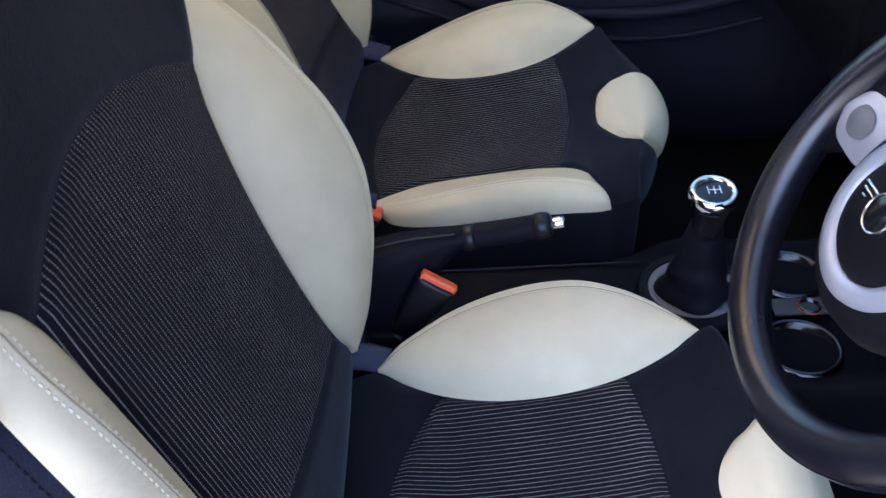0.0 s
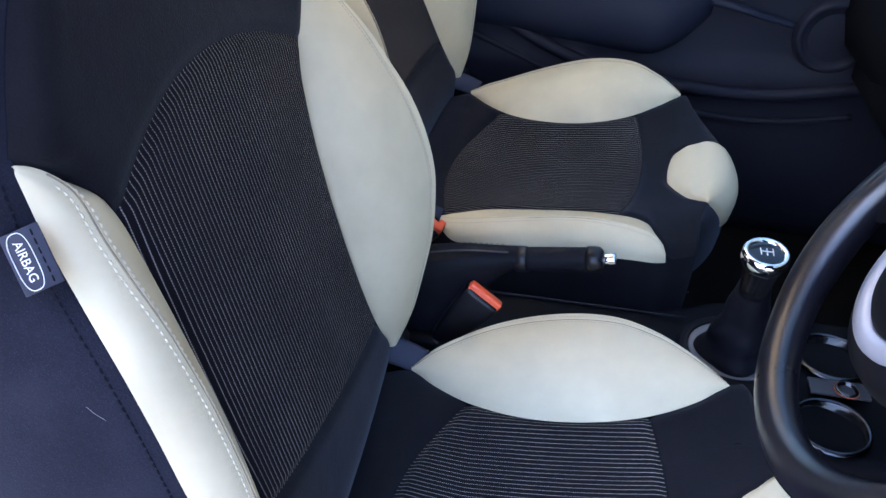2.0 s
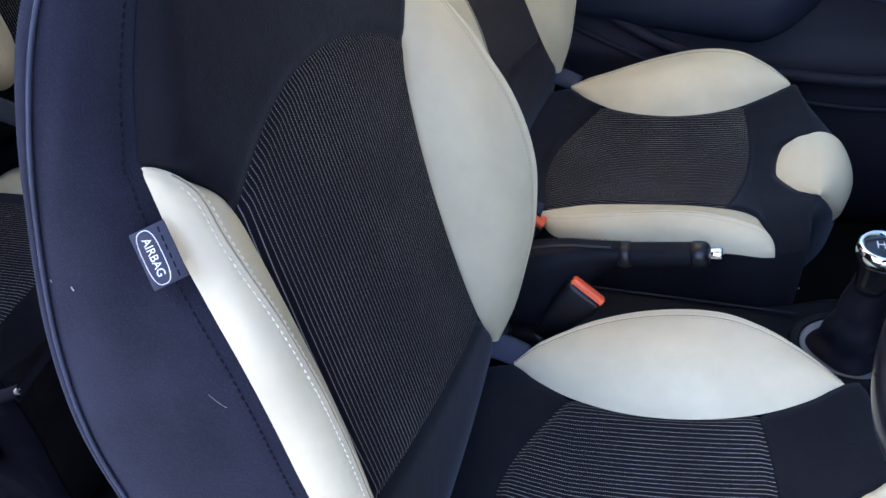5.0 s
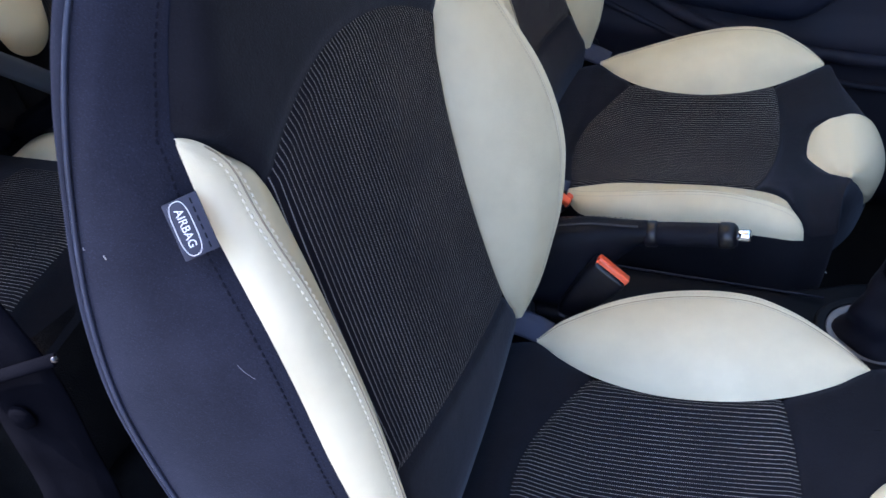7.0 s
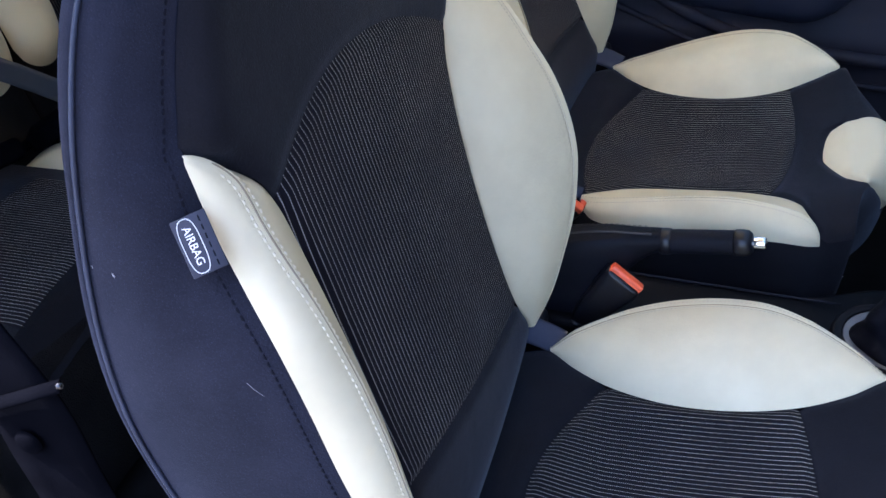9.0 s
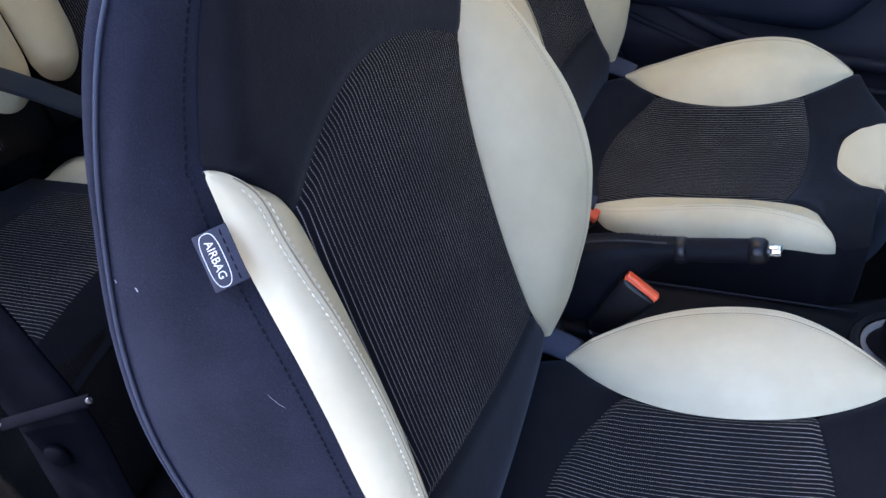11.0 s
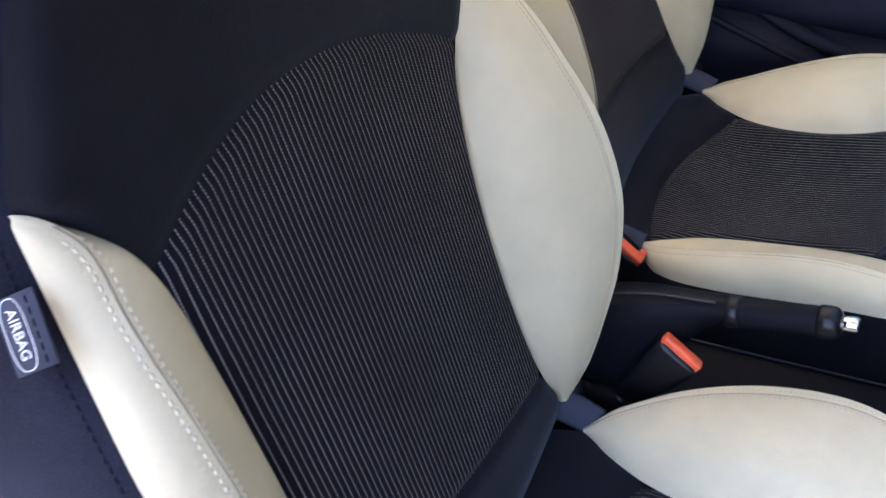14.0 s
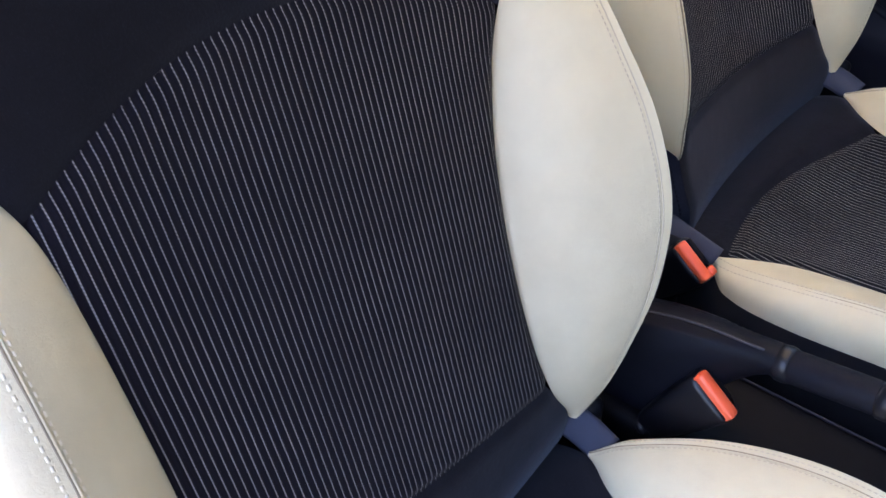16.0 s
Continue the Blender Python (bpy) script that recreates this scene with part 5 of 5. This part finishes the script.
# ---- behind the front seats ----
def rear_seat(label, y0):
    """A rear seat: cushion with a ribbed middle and a cream rim, upright backrest with cream side pads."""
    seat = thing("rear_seat", label, "car seat", "rear seats", at=Matrix.Translation((-0.44, y0, 0.57)))

    def top(u, y):
        v = y / 0.24
        return Vector((-0.31 * u, y, 0.010 * math.cos(v * 2.6) - 0.012 * u - 0.07 * max(0.0, (0.12 - u) / 0.12) ** 2 - 0.02 * abs(v) ** 4))

    def near(u):
        return -0.165 + 0.13 * max(0.0, (u - 0.1) / 0.62) ** 2.2

    grid = span(0.10, 0.72, 22)
    part("seat_panel", sheet("p", [[top(u, near(u) + (0.115 - near(u)) * f) for u in grid] for f in span(0, 1, 30)],
                             [[(near(u) + (0.115 - near(u)) * f, u * 0.31) for u in grid] for f in span(0, 1, 30)], flip=True), M_RIB, seat, "ribbed cloth panel with pale lines")
    part("seat_front", sheet("p", [[top(u, y) for u in span(0.0, 0.10, 12)] for y in span(-0.235, 0.235, 24)], flip=True), M_CLOTH, seat, "plain black cloth")
    part("seat_edge", sheet("p", [[top(u, -0.235 + (near(min(u, 0.72)) + 0.235) * f) for u in span(0.10, 1.0, 22)] for f in span(0, 1, 12)], flip=True), M_CLOTH, seat, "plain black cloth")
    part("seat_rear", sheet("p", [[top(u, -0.035 + 0.15 * f) for u in span(0.72, 1.0, 10)] for f in span(0, 1, 10)], flip=True), M_CLOTH, seat, "plain black cloth")
    part("seat_bolster", sheet("p", [[top(u, y) + Vector((0, 0, 0.030 * math.sin(math.pi * (y - 0.150) / 0.085) ** 0.7 * math.sin(math.pi * (u - 0.55) / 0.33) ** 0.5)) for u in span(0.55, 0.88, 24)] for y in span(0.150, 0.235, 16)], flip=True), M_CREAM, seat, "cream leather cushion rim")
    part("seat_edge", sheet("p", [[top(u, y) for u in span(0.10, 0.55, 14)] for y in span(0.115, 0.235, 10)], flip=True), M_CLOTH, seat, "plain black cloth")
    part("seat_edge", sheet("p", [[top(u, y) for u in span(0.55, 1.0, 14)] for y in span(0.115, 0.150, 5)], flip=True), M_CLOTH, seat, "plain black cloth")
    part("seat_box", block((0.31, 0.46, 0.28), 0.02, at=(-0.158, 0, -0.175)), M_CARPET, seat, "dark seat base")

    def bk(s, y):
        return Vector((-0.315 - 0.11 * s, y, 0.075 + 0.40 * s))

    out = Vector((0.96, 0, 0.27))
    for nm, a, b, mat, lab in (("backrest_panel", -0.14, 0.14, M_RIB, "ribbed cloth panel with pale lines"), ("backrest_pad", 0.14, 0.246, M_CREAM, "cream leather side pad"), ("backrest_pad", -0.246, -0.14, M_CREAM, "cream leather side pad")):
        rows, uvs = [], []
        for y in span(a, b, 16):
            r = (y - a) / (b - a)
            pad = 0.030 if mat is M_CREAM else 0.004
            low = 0.11 * (1 - max(0.0, math.sin(math.pi * r)) ** 0.5) if mat is M_CREAM else -0.08
            rows.append([bk(low + (1 - low) * s, y) + out * (pad * math.sin(math.pi * r) ** 0.5 * (1 - (1 - min(1.0, s * 7)) ** 2) - (0.0 if mat is M_CREAM else 0.004)) for s in span(0.0, 1.0, 30)])
            uvs.append([(y, s * 0.42) for s in span(0.0, 1.0, 30)])
        part(nm, sheet("b", rows, uvs), mat, seat, lab)
    part("backrest_shell", block((0.08, 0.50, 0.52), 0.02), M_CARPET, seat, "dark backrest core", Matrix.Translation((-0.408, 0, 0.235)) @ Matrix.Rotation(-0.268, 4, "Y"))
    return seat


rear_seat("rear seat behind the driver in black ribbed cloth and cream leather", 0.172)
rear_seat("rear seat behind the passenger in black ribbed cloth and cream leather", 0.672)


def rear_buckle(label, at, turn):
    b = thing("seat_belt_buckle", label, "seat belt buckle", "rear belt buckles", at=Matrix.Translation(at) @ Matrix.Rotation(turn, 4, "Z") @ Matrix.Rotation(radians(62), 4, "Y"))
    part("housing", block((0.030, 0.045, 0.085), 0.007, 3), M_WEB, b, "dull black housing")
    part("stalk", tube("s", [(0, 0, -0.04), (0, 0, -0.12)], 0.012, 10, flat=0.5), M_WEB, b, "dark webbing stalk")
    return b


rear_buckle("dark rear belt buckle lying on the cushion", (-0.675, 0.365, 0.605), 0.5)
rear_buckle("dark rear belt buckle tucked by the backrest", (-0.685, 0.255, 0.612), -0.3)


def strap(name, pts, wide, width, material, label, category):
    """A flat belt along points, with real thickness."""
    p = smooth_path(pts, 40)
    rows = []
    for i, q in enumerate(p):
        t = (p[min(i + 1, 39)] - p[max(i - 1, 0)]).normalized()
        wv = Vector(wide) - t * Vector(wide).dot(t)
        wv = wv.normalized() * width / 2
        n = t.cross(wv).normalized() * 0.0007
        rows.append([q - wv + n, q - wv * 0.5 + n, q + n * 1.2, q + wv * 0.5 + n, q + wv + n, q + wv - n, q - n, q - wv - n])
    return sheet(name, rows, close=True)


belt = thing("seat_belt", "dark driver seat belt hanging beside the seat", "seat belt")
part("webbing", strap("w", [(-0.30, -0.335, 1.20), (-0.10, -0.352, 1.02), (-0.045, -0.358, 0.95), (-0.030, -0.360, 0.90), (-0.028, -0.362, 0.80), (-0.10, -0.365, 0.55), (-0.25, -0.365, 0.40)], (0.97, 0.0, 0.2), 0.048, M_WEB, "", ""), M_WEB, belt, "dark woven webbing")
part("latch_bar", tube("lb", [(-0.061, -0.3635, 0.923), (-0.005, -0.3635, 0.953)], 0.0030, 12, flat=0.45), M_WEB, belt, "dark bar across the webbing")
for q in ((-0.061, -0.3635, 0.923), (-0.005, -0.3635, 0.953)):
    part("bar_end", lathe("be", [(0.0, -0.0018), (0.0012, -0.0013), (0.0016, 0.0), (0.0012, 0.0013), (0.0, 0.0018)], 12), M_DARKCHROME, belt, "small bright bar end", Matrix.Translation(q))
part("stop_button", lathe("sb", [(0.0, 0.003), (0.004, 0.0028), (0.0062, 0.0015), (0.0068, 0.0)], 20), M_WEB, belt, "small round stop button", Matrix.Translation((-0.037, -0.3625, 0.909)) @ Matrix.Rotation(radians(90), 4, "X"))

rbelt = thing("seat_belt", "grey blue rear seat belt lying over the rear backrest", "seat belt")
part("webbing", strap("w", [(-0.78, 0.16, 0.835), (-0.735, 0.30, 0.735), (-0.705, 0.37, 0.675), (-0.675, 0.435, 0.61), (-0.67, 0.45, 0.59)], (0.25, 0.4, 0.85), 0.032, M_GREYWEB, "", ""), M_GREYWEB, rbelt, "grey blue woven webbing")


# ---- lint on the driver seat's flank ----
def lint(pts, r, label):
    ob = part("lint", tube("l", smooth_path(pts, 10), r, 6), M_LINT)
    return tagged(ob, label, "lint")


BS, BN = Vector((-math.sin(LEAN), 0, math.cos(LEAN))), Vector((math.cos(LEAN), 0, math.sin(LEAN)))


lint([(-0.0190, -0.2236, 0.816), (-0.0148, -0.2234, 0.8109), (-0.0085, -0.2234, 0.8065)], 0.00010, "pale hair clinging to the seat flank")
lint([(-0.0972, -0.2212, 0.8850), (-0.0966, -0.2213, 0.8835), (-0.0962, -0.2212, 0.8822)], 0.0004, "small pale speck of lint on the seat flank")
lint([(-0.1112, -0.2207, 0.8880), (-0.1108, -0.2207, 0.8868), (-0.1110, -0.2207, 0.8860)], 0.00025, "tiny pale speck of lint beside the piping")
